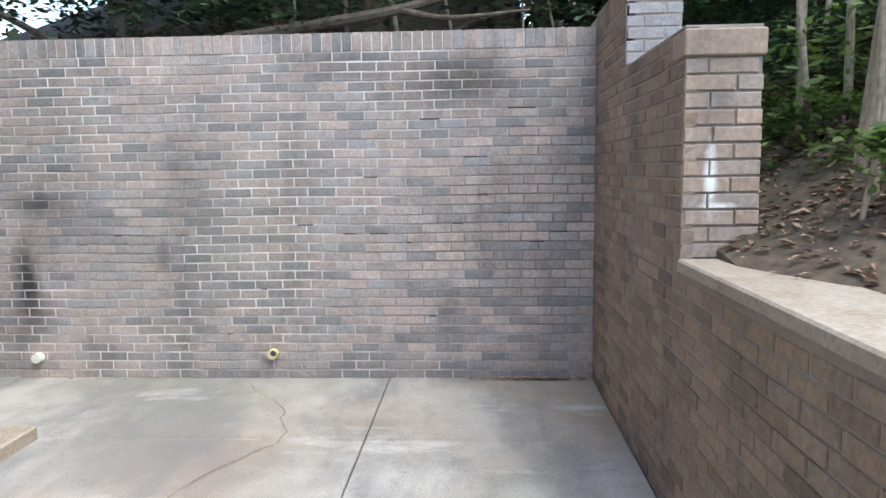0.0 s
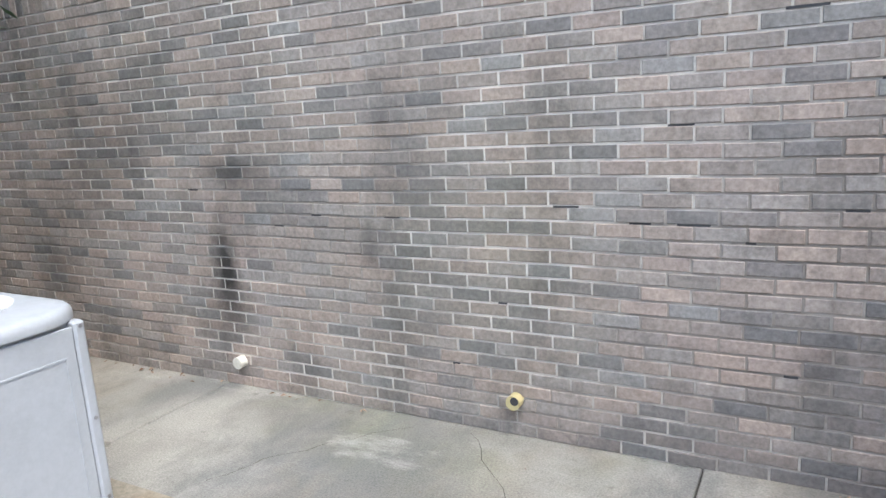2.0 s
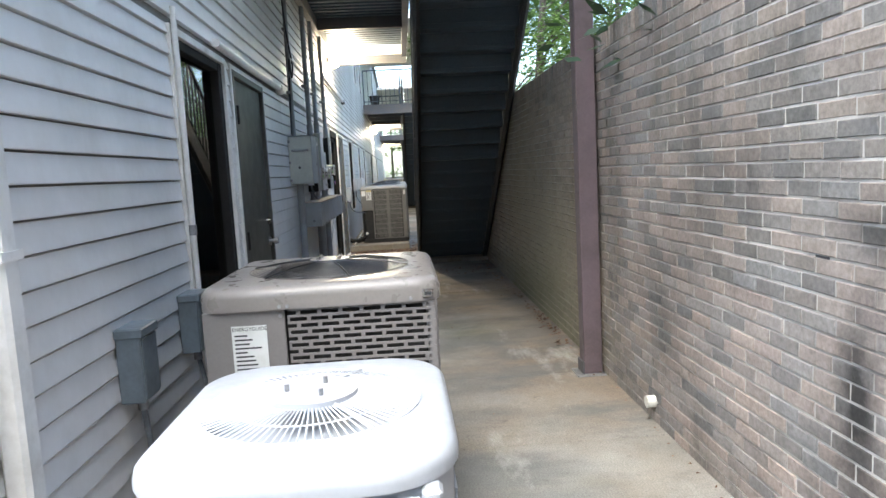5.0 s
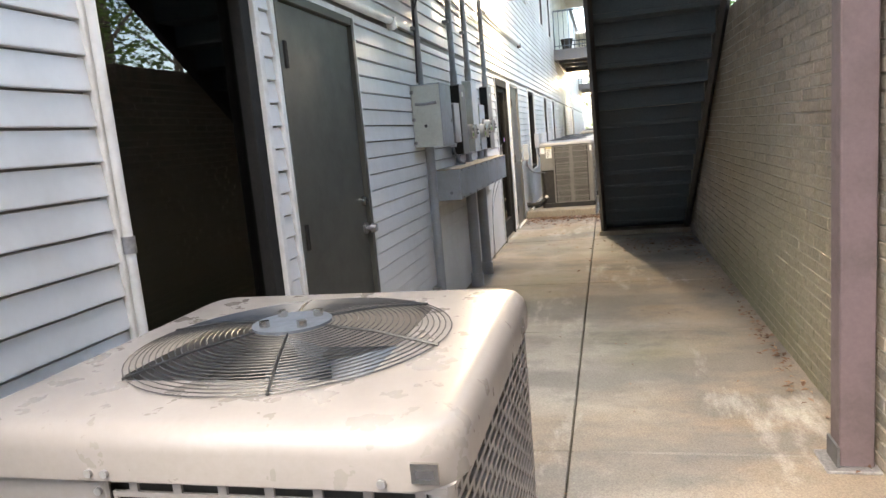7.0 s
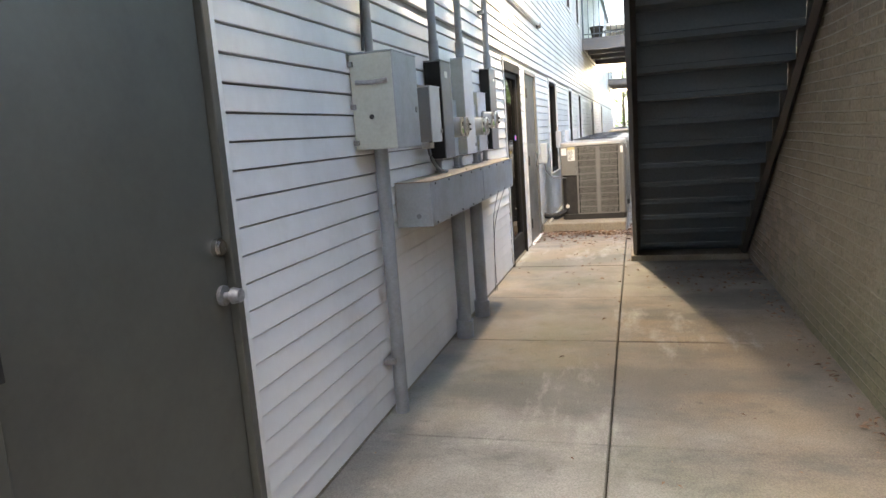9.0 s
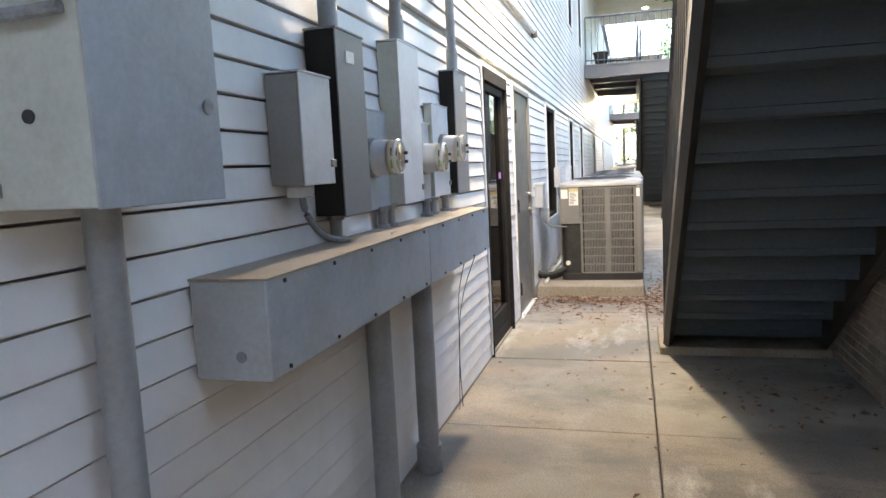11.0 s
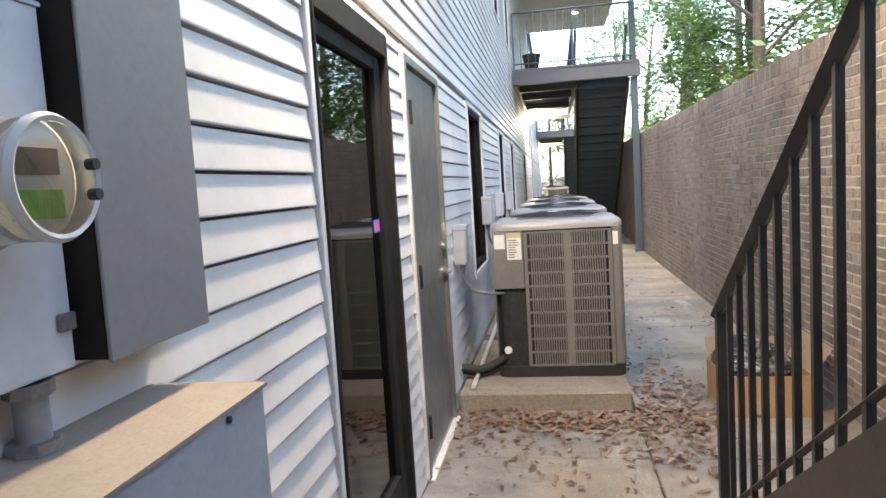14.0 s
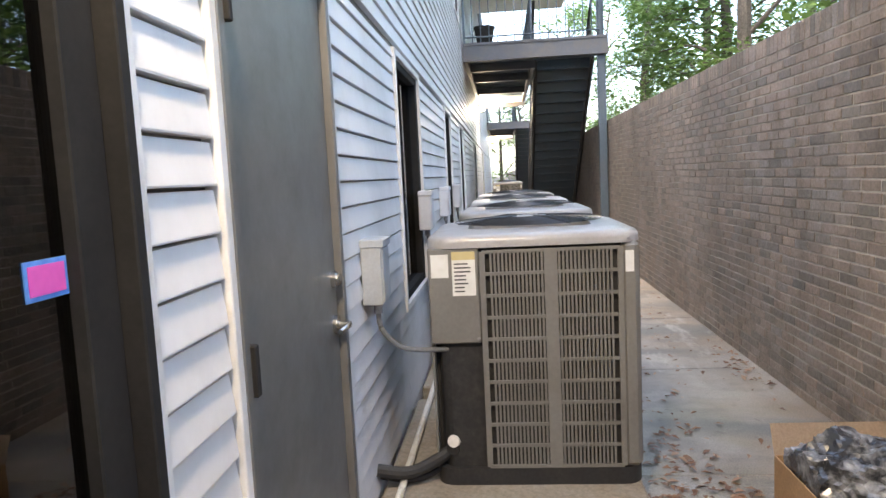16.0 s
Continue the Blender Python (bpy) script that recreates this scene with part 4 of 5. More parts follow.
def white_unit():
    """Old white condenser with a rounded lid and plain panels."""
    cx, cy = -3.14, 3.265
    u = thing("air_conditioner", "old white enamelled outdoor air conditioner with rounded lid", "air conditioner", (cx, cy, 0.06), group="outdoor air conditioners")
    o = Matrix.Translation((cx, cy, 0))

    def put(name, bm, m, parent, label="", smooth=False):
        bmesh.ops.transform(bm, matrix=o, verts=bm.verts)
        return part(name, bm, m, parent, label, smooth)
    bm = bmesh.new()
    loft(bm, [[(x, y, z) for x, y in rounded(0.80, 0.66, 0.15)] for z in (0.075, 0.86)])
    put("body", bm, AC_WHITE, u, "", True)
    put("lid", lid(0.84, 0.69, 0.19, 0.855, 0.903, 0.27, 0, 0.03, 0.008), AC_WHITE, u, "rounded white lid", True)
    put("well", cyl(bmesh.new(), (0, 0, 0.55), (0, 0, 1), 0.268, 0.02, 32), COIL, u)
    put("fan_guard", guard(0.27, 0.912, 0.02, 0.0022, 3, 90, 0.02), WHITEWIRE, u, "white radial wire guard", True)["kind"] = "stuff"
    put("cap", cyl(bmesh.new(), (0, 0, 0.925), (0, 0, 1), 0.115, 0.018, 32), AC_WHITE, u, "round white motor cover", True)
    for sx, sy in ((0.05, 0.03), (-0.05, 0.03), (0.0, -0.06)):
        put("bolt", cyl(bmesh.new(), (sx, sy, 0.94), (0, 0, 1), 0.006, 0.02, 8), STEEL, u)
    f = put("front_panel", boxes((0.401, 0.409, -0.235, 0.255, 0.10, 0.84), b=0.003), AC_WHITE, u)
    put("panel_ridge", boxes((0.409, 0.412, -0.20, 0.22, 0.735, 0.742), (0.409, 0.412, -0.20, -0.193, 0.2, 0.735), (0.409, 0.412, 0.213, 0.22, 0.2, 0.735)), AC_WHITE, f)
    put("corner_strip", boxes((0.396, 0.414, -0.262, -0.238, 0.09, 0.853), b=0.004), AC_WHITE, u)
    put("corner_strip", boxes((0.36, 0.413, 0.258, 0.30, 0.09, 0.853), b=0.008), AC_WHITE, u)
    for y, z in ((-0.25, 0.835), (0.28, 0.835), (0.28, 0.5), (0.28, 0.2)):
        put("screw", cyl(bmesh.new(), (0.412, y, z), (1, 0, 0), 0.007, 0.005, 8), STEEL, u)
    bm = bmesh.new()
    for k in range(26):
        z = 0.14 + k * 0.025
        box(bm, -0.30, 0.25, 0.331, 0.337, z, z + 0.012)
    put("louvers", bm, AC_WHITE, u)
    pipes_to(u, [[(-2.9, 2.96, 0.70), (-2.92, 2.85, 0.66), (-3.05, 2.72, 0.45), (-3.35, 2.6, 0.12)], [(-3.0, 2.96, 0.25), (-3.05, 2.8, 0.16), (-3.3, 2.62, 0.14)]], [(0.017, FLEX), (0.022, RUBBER)])
    single("equipment_pad", boxes((-3.75, -2.68, 2.80, 3.78, -0.01, 0.075), b=0.01), PAD, "green-stained concrete pad under the white air conditioner", "concrete pad")


white_unit()


def slot_panel(along, height, cols, rows, depth=0.006):
    """A panel with staggered rows of long slots, made of its bars; it lies in x-z and looks to -y."""
    bm = bmesh.new()
    ph, pw = height / rows, along / cols
    for i in range(rows + 1):
        box(bm, 0, along, 0, depth, i * ph - 0.0048, i * ph + 0.0048)
    for i in range(rows):
        for j in range(cols + 2):
            x = (j - (0.5 if i % 2 else 0)) * pw
            if 0 <= x <= along:
                box(bm, max(0, x - 0.0075), min(along, x + 0.0075), 0.0004, depth - 0.0004, i * ph + 0.0048, (i + 1) * ph - 0.0048)
    return bm


def taupe_unit():
    cx, cy, w = -4.46, 3.19, 0.88
    u = thing("air_conditioner", "glossy taupe outdoor air conditioner with slotted sides", "air conditioner", (cx, cy, 0.08), group="outdoor air conditioners")
    o = Matrix.Translation((cx, cy, 0))

    def put(name, bm, m, parent, label="", smooth=False, turn=None):
        bmesh.ops.transform(bm, matrix=o @ turn if turn else o, verts=bm.verts)
        return part(name, bm, m, parent, label, smooth)
    put("coil", boxes((-w / 2 + 0.035, w / 2 - 0.035, -w / 2 + 0.035, w / 2 - 0.035, 0.11, 0.97)), COIL, u, "dark coil behind the slots")
    put("lid", lid(w + 0.03, w + 0.03, 0.09, 0.985, 1.075, 0.335, 0, 0.042), AC_TAUPE, u, "glossy taupe lid", True)
    put("well", cyl(bmesh.new(), (0, 0, 0.75), (0, 0, 1), 0.33, 0.02, 40), COIL, u)
    put("base_pan", boxes((-w / 2, w / 2, -w / 2, w / 2, 0.08, 0.13), b=0.01), AC_TAUPE_SIDE, u)
    put("fan_guard", guard(0.345, 1.078, 0.0125, 0.0014, 6, 0, 0.03), WIRE, u, "black wire fan guard", True)["kind"] = "stuff"
    hub = put("motor_plate", cyl(bmesh.new(), (0, 0, 1.108), (0, 0, 1), 0.085, 0.006, 28), BLADE, u, "worn blue-grey motor plate")
    for k in range(4):
        a = math.pi / 4 + k * math.pi / 2
        put("bolt", cyl(bmesh.new(), (0.06 * math.cos(a), 0.06 * math.sin(a), 1.113), (0, 0, 1), 0.011, 0.014, 8), CHROME, hub)
    f = put("fan", cyl(bmesh.new(), (0, 0, 0.93), (0, 0, 1), 0.07, 0.08), BLADE, u, "", True)
    for k in range(4):
        bm = bmesh.new()
        a0 = 2 * math.pi * k / 4 + 0.15
        rows = []
        for i in range(5):
            rr = 0.06 + 0.26 * i / 4
            half = 0.30 + 0.22 * i / 4
            rows.append([bm.verts.new((rr * math.cos(a0 + s * half), rr * math.sin(a0 + s * half), 0.97 + 0.045 * s)) for s in (-1, -0.33, 0.33, 1)])
        for p, q in zip(rows, rows[1:]):
            for j in range(3):
                bm.faces.new((p[j], p[j + 1], q[j + 1], q[j]))
        put("blade", bm, BLADE, f, "", True)
    # east side: a plain service panel and a slotted one
    put("service_panel", boxes((w / 2 - 0.012, w / 2, -w / 2, -0.135, 0.13, 0.985), b=0.004), AC_TAUPE_SIDE, u)
    turn_e = Matrix.Translation((w / 2, 0, 0)) @ Matrix(((0, -1, 0, 0), (1, 0, 0, 0), (0, 0, 1, 0), (0, 0, 0, 1)))
    put("slotted_panel", slot_panel(0.555, 0.845, 7, 34), AC_TAUPE_SIDE, u, "", False, turn_e @ Matrix.Translation((-0.125, 0, 0.135)))
    turn_n = Matrix.Translation((0, w / 2, 0)) @ Matrix.Rotation(math.pi, 4, "Z")
    put("slotted_panel", slot_panel(w - 0.03, 0.845, 11, 34), AC_TAUPE_SIDE, u, "", False, turn_n @ Matrix.Translation((-w / 2 + 0.015, 0, 0.135)))
    turn_w = Matrix.Translation((-w / 2, 0, 0)) @ Matrix(((0, 1, 0, 0), (-1, 0, 0, 0), (0, 0, 1, 0), (0, 0, 0, 1)))
    put("slotted_panel", slot_panel(w - 0.03, 0.845, 11, 34), AC_TAUPE_SIDE, u, "", False, turn_w @ Matrix.Translation((-w / 2 + 0.015, 0, 0.135)))
    put("back_panel", boxes((-w / 2 + 0.01, w / 2 - 0.01, -w / 2, -w / 2 + 0.012, 0.13, 0.985), b=0.004), AC_TAUPE_SIDE, u)
    for sx, sy in ((1, 1), (-1, 1)):
        put("corner_post", cyl(bmesh.new(), (sx * (w / 2 - 0.022), sy * (w / 2 - 0.022), 0.13), (0, 0, 1), 0.022, 0.855, 12), AC_TAUPE_SIDE, u, "", True)
    for y, z in ((-0.15, 0.998), (-0.12, 0.998), (0.34, 0.998), (-0.15, 0.96)):
        put("screw", cyl(bmesh.new(), (w / 2 + (0.014 if z > 0.97 else 0), y, z), (1, 0, 0), 0.007, 0.006, 8), STEEL, u)
    lab = put("label", boxes((w / 2 + 0.001, w / 2 + 0.003, -0.335, -0.205, 0.745, 0.93)), PAPER, u, "white energy label")
    for k in range(9):
        z = 0.89 - k * 0.016
        put("print_bar", boxes((w / 2 + 0.003, w / 2 + 0.0036, -0.325, -0.325 + random.uniform(0.04, 0.10), z, z + 0.006)), INK, lab)
    writing("ENERGYGUIDE", 0.0195, lab, o @ Matrix.Translation((w / 2 + 0.0034, -0.333, 0.911)) @ Matrix.Rotation(math.pi / 2, 4, "Z") @ Matrix.Rotation(math.pi / 2, 4, "X"), INK)
    bd = put("badge", boxes((w / 2 + 0.012, w / 2 + 0.0175, 0.385, 0.425, 1.0, 1.03)), CHROME, u, "small worn silver badge")
    put("print_bar", boxes((w / 2 + 0.0175, w / 2 + 0.0182, 0.392, 0.418, 1.008, 1.02)), INK, bd)
    single("equipment_pad", boxes((-4.95, -3.97, 2.70, 3.66, -0.01, 0.08), b=0.01), PAD, "concrete pad under the taupe air conditioner", "concrete pad")


taupe_unit()


def louvre_panel(w, h, cols, rows):
    """Panel in y-z that looks to +x: bars round cells of upright fins."""
    bm = bmesh.new()
    cw, ch = w / cols, h / rows
    for j in range(cols + 1):
        box(bm, 0, 0.010, j * cw - (0.028 if 0 < j < cols else 0.012), j * cw + (0.028 if 0 < j < cols else 0.012), 0, h)
    for i in range(rows + 1):
        box(bm, 0.0005, 0.0095, 0, w, i * ch - 0.007, i * ch + 0.007)
    n = 15
    for j in range(cols):
        for k in range(1, n):
            y = j * cw + 0.02 + (cw - 0.04) * k / n
            box(bm, -0.004, 0.006, y - 0.0045, y + 0.0045, 0.002, h - 0.002)
    return bm


def grey_unit():
    """Tall grey condenser, built round its own base."""
    w = 0.90
    u = thing("air_conditioner", "tall grey louvred outdoor air conditioner with a pale lid", "air conditioner", (0, 0, 0), group="grey air conditioners in a row")
    h = 1.09
    bm = bmesh.new()
    loft(bm, [[(x, y, z) for x, y in rounded(w - 0.05, w - 0.05, 0.07)] for z in (0.04, h - 0.03)])
    part("coil", bm, COIL, u, "dark coil behind the louvres")
    bm = bmesh.new()
    loft(bm, [[(x, y, z) for x, y in rounded(w, w, 0.08)] for z in (0.0, 0.075)])
    part("base_pan", bm, RUBBER, u, "black base pan", True)
    part("lid", lid(w + 0.015, w + 0.015, 0.11, h - 0.036, h + 0.018, 0.36, 0, 0.03, 0.012), AC_GREYTOP, u, "pale grey lid", True)
    part("fan_guard", guard(0.365, h + 0.045, 0.02, 0.0022, 4, 0, 0.02), WIRE, u, "black wire fan guard", True)["kind"] = "stuff"
    part("motor_plate", cyl(bmesh.new(), (0, 0, h + 0.06), (0, 0, 1), 0.09, 0.006, 24), STEEL, u)
    x = w / 2 - 0.006
    panel = louvre_panel(0.58, h - 0.14, 2, 10)
    bmesh.ops.translate(panel, verts=panel.verts, vec=(x, -0.215, 0.085))
    part("louvre_panel", panel, AC_GREY, u)
    part("corner_post", boxes((x - 0.05, x + 0.006, 0.366, w / 2 - 0.005, 0.075, h - 0.03), b=0.02), AC_GREY, u)
    part("service_panel", boxes((x - 0.02, x + 0.008, -w / 2 + 0.002, -0.23, 0.64, h - 0.034), b=0.006), AC_GREY, u)
    part("valve_recess", boxes((x - 0.16, x - 0.10, -w / 2 + 0.01, -0.23, 0.075, 0.64)), RUBBER, u, "dark valve recess")
    part("side_panel", boxes((-w / 2 + 0.02, x - 0.02, -w / 2, -w / 2 + 0.01, 0.075, h - 0.034), b=0.003), AC_GREY, u)
    n = louvre_panel(w - 0.12, h - 0.14, 3, 10)
    bmesh.ops.transform(n, matrix=Matrix.Translation((w / 2 - 0.06, w / 2 - 0.008, 0.085)) @ Matrix.Rotation(math.pi / 2, 4, "Z"), verts=n.verts)
    part("louvre_panel", n, AC_GREY, u)
    lab = part("label", boxes((x + 0.008, x + 0.010, -0.345, -0.245, 0.85, h - 0.05)), PAPER, u, "white and yellow warning label")
    part("label_head", boxes((x + 0.010, x + 0.011, -0.345, -0.245, h - 0.085, h - 0.05)), YELLOWPAPER, lab)
    for k in range(8):
        z = h - 0.105 - k * 0.017
        part("print_bar", boxes((x + 0.010, x + 0.0108, -0.335, -0.335 + random.uniform(0.04, 0.08), z, z + 0.006)), INK, lab)
    part("label", boxes((x + 0.008, x + 0.010, -0.435, -0.36, 0.93, h - 0.06)), PAPER, u)
    part("badge", boxes((x + 0.007, x + 0.010, 0.385, 0.42, 0.93, 1.02)), PAPER, u)
    bolts(u, [(x + 0.006, -0.24, h - 0.02), (x + 0.006, 0.1, h - 0.02), (x + 0.006, -0.24, 0.66), (x + 0.006, 0.40, h - 0.02)])
    part("service_valve", cyl(bmesh.new(), (x - 0.08, -0.36, 0.16), (1, -0.3, 0), 0.03, 0.07, 12), RUBBER, u, "insulated service valve", True)
    part("valve_cap", cyl(bmesh.new(), (x - 0.03, -0.37, 0.19), (1, -0.3, 0.3), 0.028, 0.02, 12), PVC, u, "white valve cap")
    return u


first = grey_unit()
Y_UNIT = 3.175
first.location = (-15.5, Y_UNIT, 0.125)
for x in (-17.25, -18.95, -20.7, -33.5, -35.2):
    copy_thing(first, pose(x, Y_UNIT + 0.03, 0.125))
for x in (-15.5, -17.25, -18.95, -20.7, -33.5, -35.2):
    k = 0.82 if x == -15.5 else 0.75
    single("equipment_pad", boxes((x - 0.75, x + k, SOUTH + 0.03, 3.62, -0.01, 0.125), b=0.012), PAD, "brown-stained concrete pad under a grey air conditioner", "concrete pad", group="pads under the grey units")


def refrigerant_line(x):
    t = thing("refrigerant_line", "black insulated refrigerant pipes running into the siding", "pipe", (x + 0.55, SOUTH + 0.1, 0.2))
    part("hose", tube(bmesh.new(), arc([(x + 0.5, SOUTH + 0.01, 0.22), (x + 0.48, SOUTH + 0.15, 0.20), (x + 0.42, SOUTH + 0.28, 0.24), (x + 0.36, SOUTH + 0.36, 0.29)]), 0.028, 10), RUBBER, t, "", True)
    part("hose", tube(bmesh.new(), arc([(x + 0.44, SOUTH + 0.01, 0.17), (x + 0.44, SOUTH + 0.18, 0.155), (x + 0.36, SOUTH + 0.34, 0.21)]), 0.018, 10), RUBBER, t, "", True)


def disconnect(x, z, drop, to, w=0.16, hgt=0.27, paint=GALV):
    d = thing("disconnect_box", "grey electrical disconnect box on the siding with a flexible conduit", "electrical box", (x, SOUTH, z), group="disconnect boxes")
    b = part("body", boxes((x - w / 2, x + w / 2, SOUTH + 0.012, SOUTH + 0.10, z, z + hgt), b=0.006), paint, d)
    part("hood", boxes((x - w / 2 - 0.006, x + w / 2 + 0.006, SOUTH + 0.012, SOUTH + 0.112, z + hgt - 0.03, z + hgt + 0.006), b=0.005), paint, b)
    part("cover", boxes((x - w / 2 + 0.01, x + w / 2 - 0.01, SOUTH + 0.10, SOUTH + 0.106, z + 0.015, z + hgt - 0.035), b=0.002), paint, b)
    c = part("connector", cyl(bmesh.new(), (x, SOUTH + 0.06, z), (0, 0, -1), 0.019, 0.045, 12), STEEL, d, "", True)
    part("flexible_conduit", tube(bmesh.new(), arc([(x, SOUTH + 0.06, z - 0.03), *to], 8), 0.0115, 10), FLEX, d, "grey flexible conduit", True)


refrigerant_line(-15.5)
disconnect(-14.98, 0.97, 0.3, [(-14.99, SOUTH + 0.07, 0.85), (-15.03, SOUTH + 0.15, 0.76), (-15.08, SOUTH + 0.30, 0.735), (-15.10, SOUTH + 0.42, 0.74)])
for x in (-17.0, -18.6, -20.3):
    disconnect(x, 1.12, 0.3, [(x, SOUTH + 0.08, 0.95), (x - 0.05, SOUTH + 0.2, 0.80), (x - 0.05, SOUTH + 0.36, 0.78)], paint=GALVLIGHT)
disconnect(-4.0, 0.69, 0.3, [(-3.99, SOUTH + 0.08, 0.45), (-3.95, SOUTH + 0.10, 0.25), (-3.8, SOUTH + 0.2, 0.12), (-3.55, SOUTH + 0.4, 0.2)], paint=GALVBLUE)
disconnect(-4.70, 0.69, 0.3, [(-4.70, SOUTH + 0.09, 0.5), (-4.6, SOUTH + 0.14, 0.42), (-4.5, SOUTH + 0.30, 0.40)], paint=GALVBLUE)

# ---- meters, trough and conduits ----
Y = SOUTH + 0.015


def screws(parent, pts):
    for p in pts:
        part("screw", cyl(bmesh.new(), p, (0, 1, 0), 0.006, 0.005, 8), INK, parent)


def trough():
    t = thing("wiring_trough", "long grey steel wiring trough on the siding, dusty on top", "wiring trough", (-9.95, Y, 0.96))
    a = part("cover", boxes((-10.02, -8.66, 2.47, 2.68, 0.96, 1.208), b=0.003), GALV, t)
    b = part("cover", boxes((-11.28, -10.03, 2.47, 2.68, 0.96, 1.208), b=0.003), GALV, t)
    part("top", boxes((-10.021, -8.655, 2.47, 2.686, 1.208, 1.214), (-11.285, -10.029, 2.47, 2.686, 1.208, 1.214)), TROUGHTOP, t, "dusty brown top")
    for k in range(9):
        x = -8.75 - k * 0.30
        if x > -11.25:
            screws(a if x > -10.02 else b, [(x, 2.68, 1.195), (x, 2.68, 0.975)])
    part("end_knockout", cyl(bmesh.new(), (-8.66, 2.60, 1.02), (1, 0, 0), 0.014, 0.003, 14), GALVDARK, a)


trough()


twig = thing("twig", "thin dry twig lying on the dusty trough", "twig", (-9.72, 2.63, 1.216))
part("stem", tube(bmesh.new(), arc([(-9.66, 2.645, 1.2165), (-9.70, 2.628, 1.219), (-9.76, 2.632, 1.2165)]), 0.0022, 6, 0.0012), BARK, twig, "", True)


# A separate side tone puts the shading between faces into the colour.
def enclosure(label, x0, x1, yf, z0, z1, face, side=None, hood=True, latch=True):
    e = thing("electrical_enclosure", label, "electrical box", ((x0 + x1) / 2, Y, z0), group="enclosures above the trough")
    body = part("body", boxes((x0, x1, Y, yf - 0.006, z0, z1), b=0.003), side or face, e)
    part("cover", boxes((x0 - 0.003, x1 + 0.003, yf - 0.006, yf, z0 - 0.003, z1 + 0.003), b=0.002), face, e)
    if hood:
        part("rim", boxes((x0 - 0.005, x1 + 0.005, Y, yf + 0.004, z1 + 0.003, z1 + 0.009)), face, e)
    if latch:
        part("latch", boxes((x0 - 0.004, x0 + 0.028, yf, yf + 0.008, z0 + 0.05, z0 + 0.075), b=0.002), STEEL, e)
        part("eyelet", cyl(bmesh.new(), ((x0 + x1) / 2, (Y + yf) / 2, z1 + 0.006), (0, 0, 1), 0.012, 0.012, 10), STEEL, e)
    return e


def nipple(x, z0, z1, y=2.53):
    p = thing("conduit_nipple", "short threaded grey conduit nipple above the trough", "conduit", (x, y, z0), group="conduit nipples")
    part("pipe", cyl(bmesh.new(), (x, y, z0), (0, 0, 1), 0.022, z1 - z0, 12), CONDUIT, p, "", True)
    part("locknut", cyl(bmesh.new(), (x, y, z0), (0, 0, 1), 0.033, 0.016, 8), STEEL, p)
    part("locknut", cyl(bmesh.new(), (x, y, z1 - 0.016), (0, 0, 1), 0.031, 0.016, 8), STEEL, p)


def meter(x, z, yf):
    m = thing("electric_meter", "round glass electric meter with a green tag", "electric meter", (x, yf, z), group="electric meters")
    part("ring", cyl(bmesh.new(), (x, yf, z), (0, 1, 0), 0.082, 0.022, 32), STEEL, m, "steel sealing ring", True)
    b = part("body", cyl(bmesh.new(), (x, yf + 0.022, z), (0, 1, 0), 0.074, 0.070, 32, 0.069), GALVLIGHT, m, "pale ribbed meter body", True)
    part("face", cyl(bmesh.new(), (x, yf + 0.092, z), (0, 1, 0), 0.060, 0.004, 28), PAPER, m)
    part("dial", boxes((x - 0.036, x + 0.036, yf + 0.096, yf + 0.099, z + 0.005, z + 0.035)), INK, m, "dark register window")
    part("tag", boxes((x - 0.04, x + 0.04, yf + 0.096, yf + 0.098, z - 0.045, z - 0.012)), GREENTAG, m, "green printed tag")
    bm = bmesh.new()
    loft(bm, [[(x + r * math.cos(a), yf + y, z + r * math.sin(a)) for a in [2 * math.pi * k / 32 for k in range(32)]] for r, y in ((0.070, 0.080), (0.070, 0.115), (0.064, 0.125), (0.045, 0.129))], False, True)
    g = part("glass_cover", bm, METERGLASS, m, "clear domed glass cover", True)
    g.visible_shadow = False
    bm = bmesh.new()
    rows = [[(x + r * math.cos(a), yf + y, z + r * math.sin(a)) for a in [2 * math.pi * k / 32 for k in range(32)]] for r, y in ((0.071, 0.112), (0.073, 0.120), (0.068, 0.128), (0.063, 0.125))]
    loft(bm, rows, False, False)
    part("rim", bm, GALVLIGHT, m, "", True)
    for dz in (0.015, -0.02):
        part("knob", cyl(bmesh.new(), (x - 0.045, yf + 0.129, z + dz), (0, 1, 0), 0.007, 0.012, 10), INK, m)


big = enclosure("large pale green-grey electrical panel box on the siding", -8.51, -8.155, 2.69, 1.415, 1.865, GALV, GALVSIDE, latch=False)
part("hasp", tube(bmesh.new(), arc([(-8.15, 2.50, 1.735), (-8.135, 2.58, 1.73), (-8.145, 2.66, 1.735)]), 0.012), STEEL, big, "rusty hasp")
part("knockout", cyl(bmesh.new(), (-8.155, 2.565, 1.57), (1, 0, 0), 0.012, 0.004, 12), INK, big)
part("lock", cyl(bmesh.new(), (-8.47, 2.69, 1.60), (0, 1, 0), 0.016, 0.006, 14), STEEL, big)
for z in (1.45, 1.62, 1.82):
    part("lug", boxes((-8.165, -8.13, Y, Y + 0.02, z - 0.012, z + 0.012)), STEEL, big)
# Dark sides here and on the tall boxes are shade in the colour.
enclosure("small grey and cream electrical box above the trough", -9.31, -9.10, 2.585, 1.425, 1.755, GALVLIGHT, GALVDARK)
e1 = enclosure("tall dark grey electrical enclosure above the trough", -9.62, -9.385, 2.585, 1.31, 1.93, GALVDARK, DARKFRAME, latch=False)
part("sticker", boxes((-9.53, -9.46, 2.585, 2.587, 1.83, 1.87)), PAPER, e1, "white sticker")
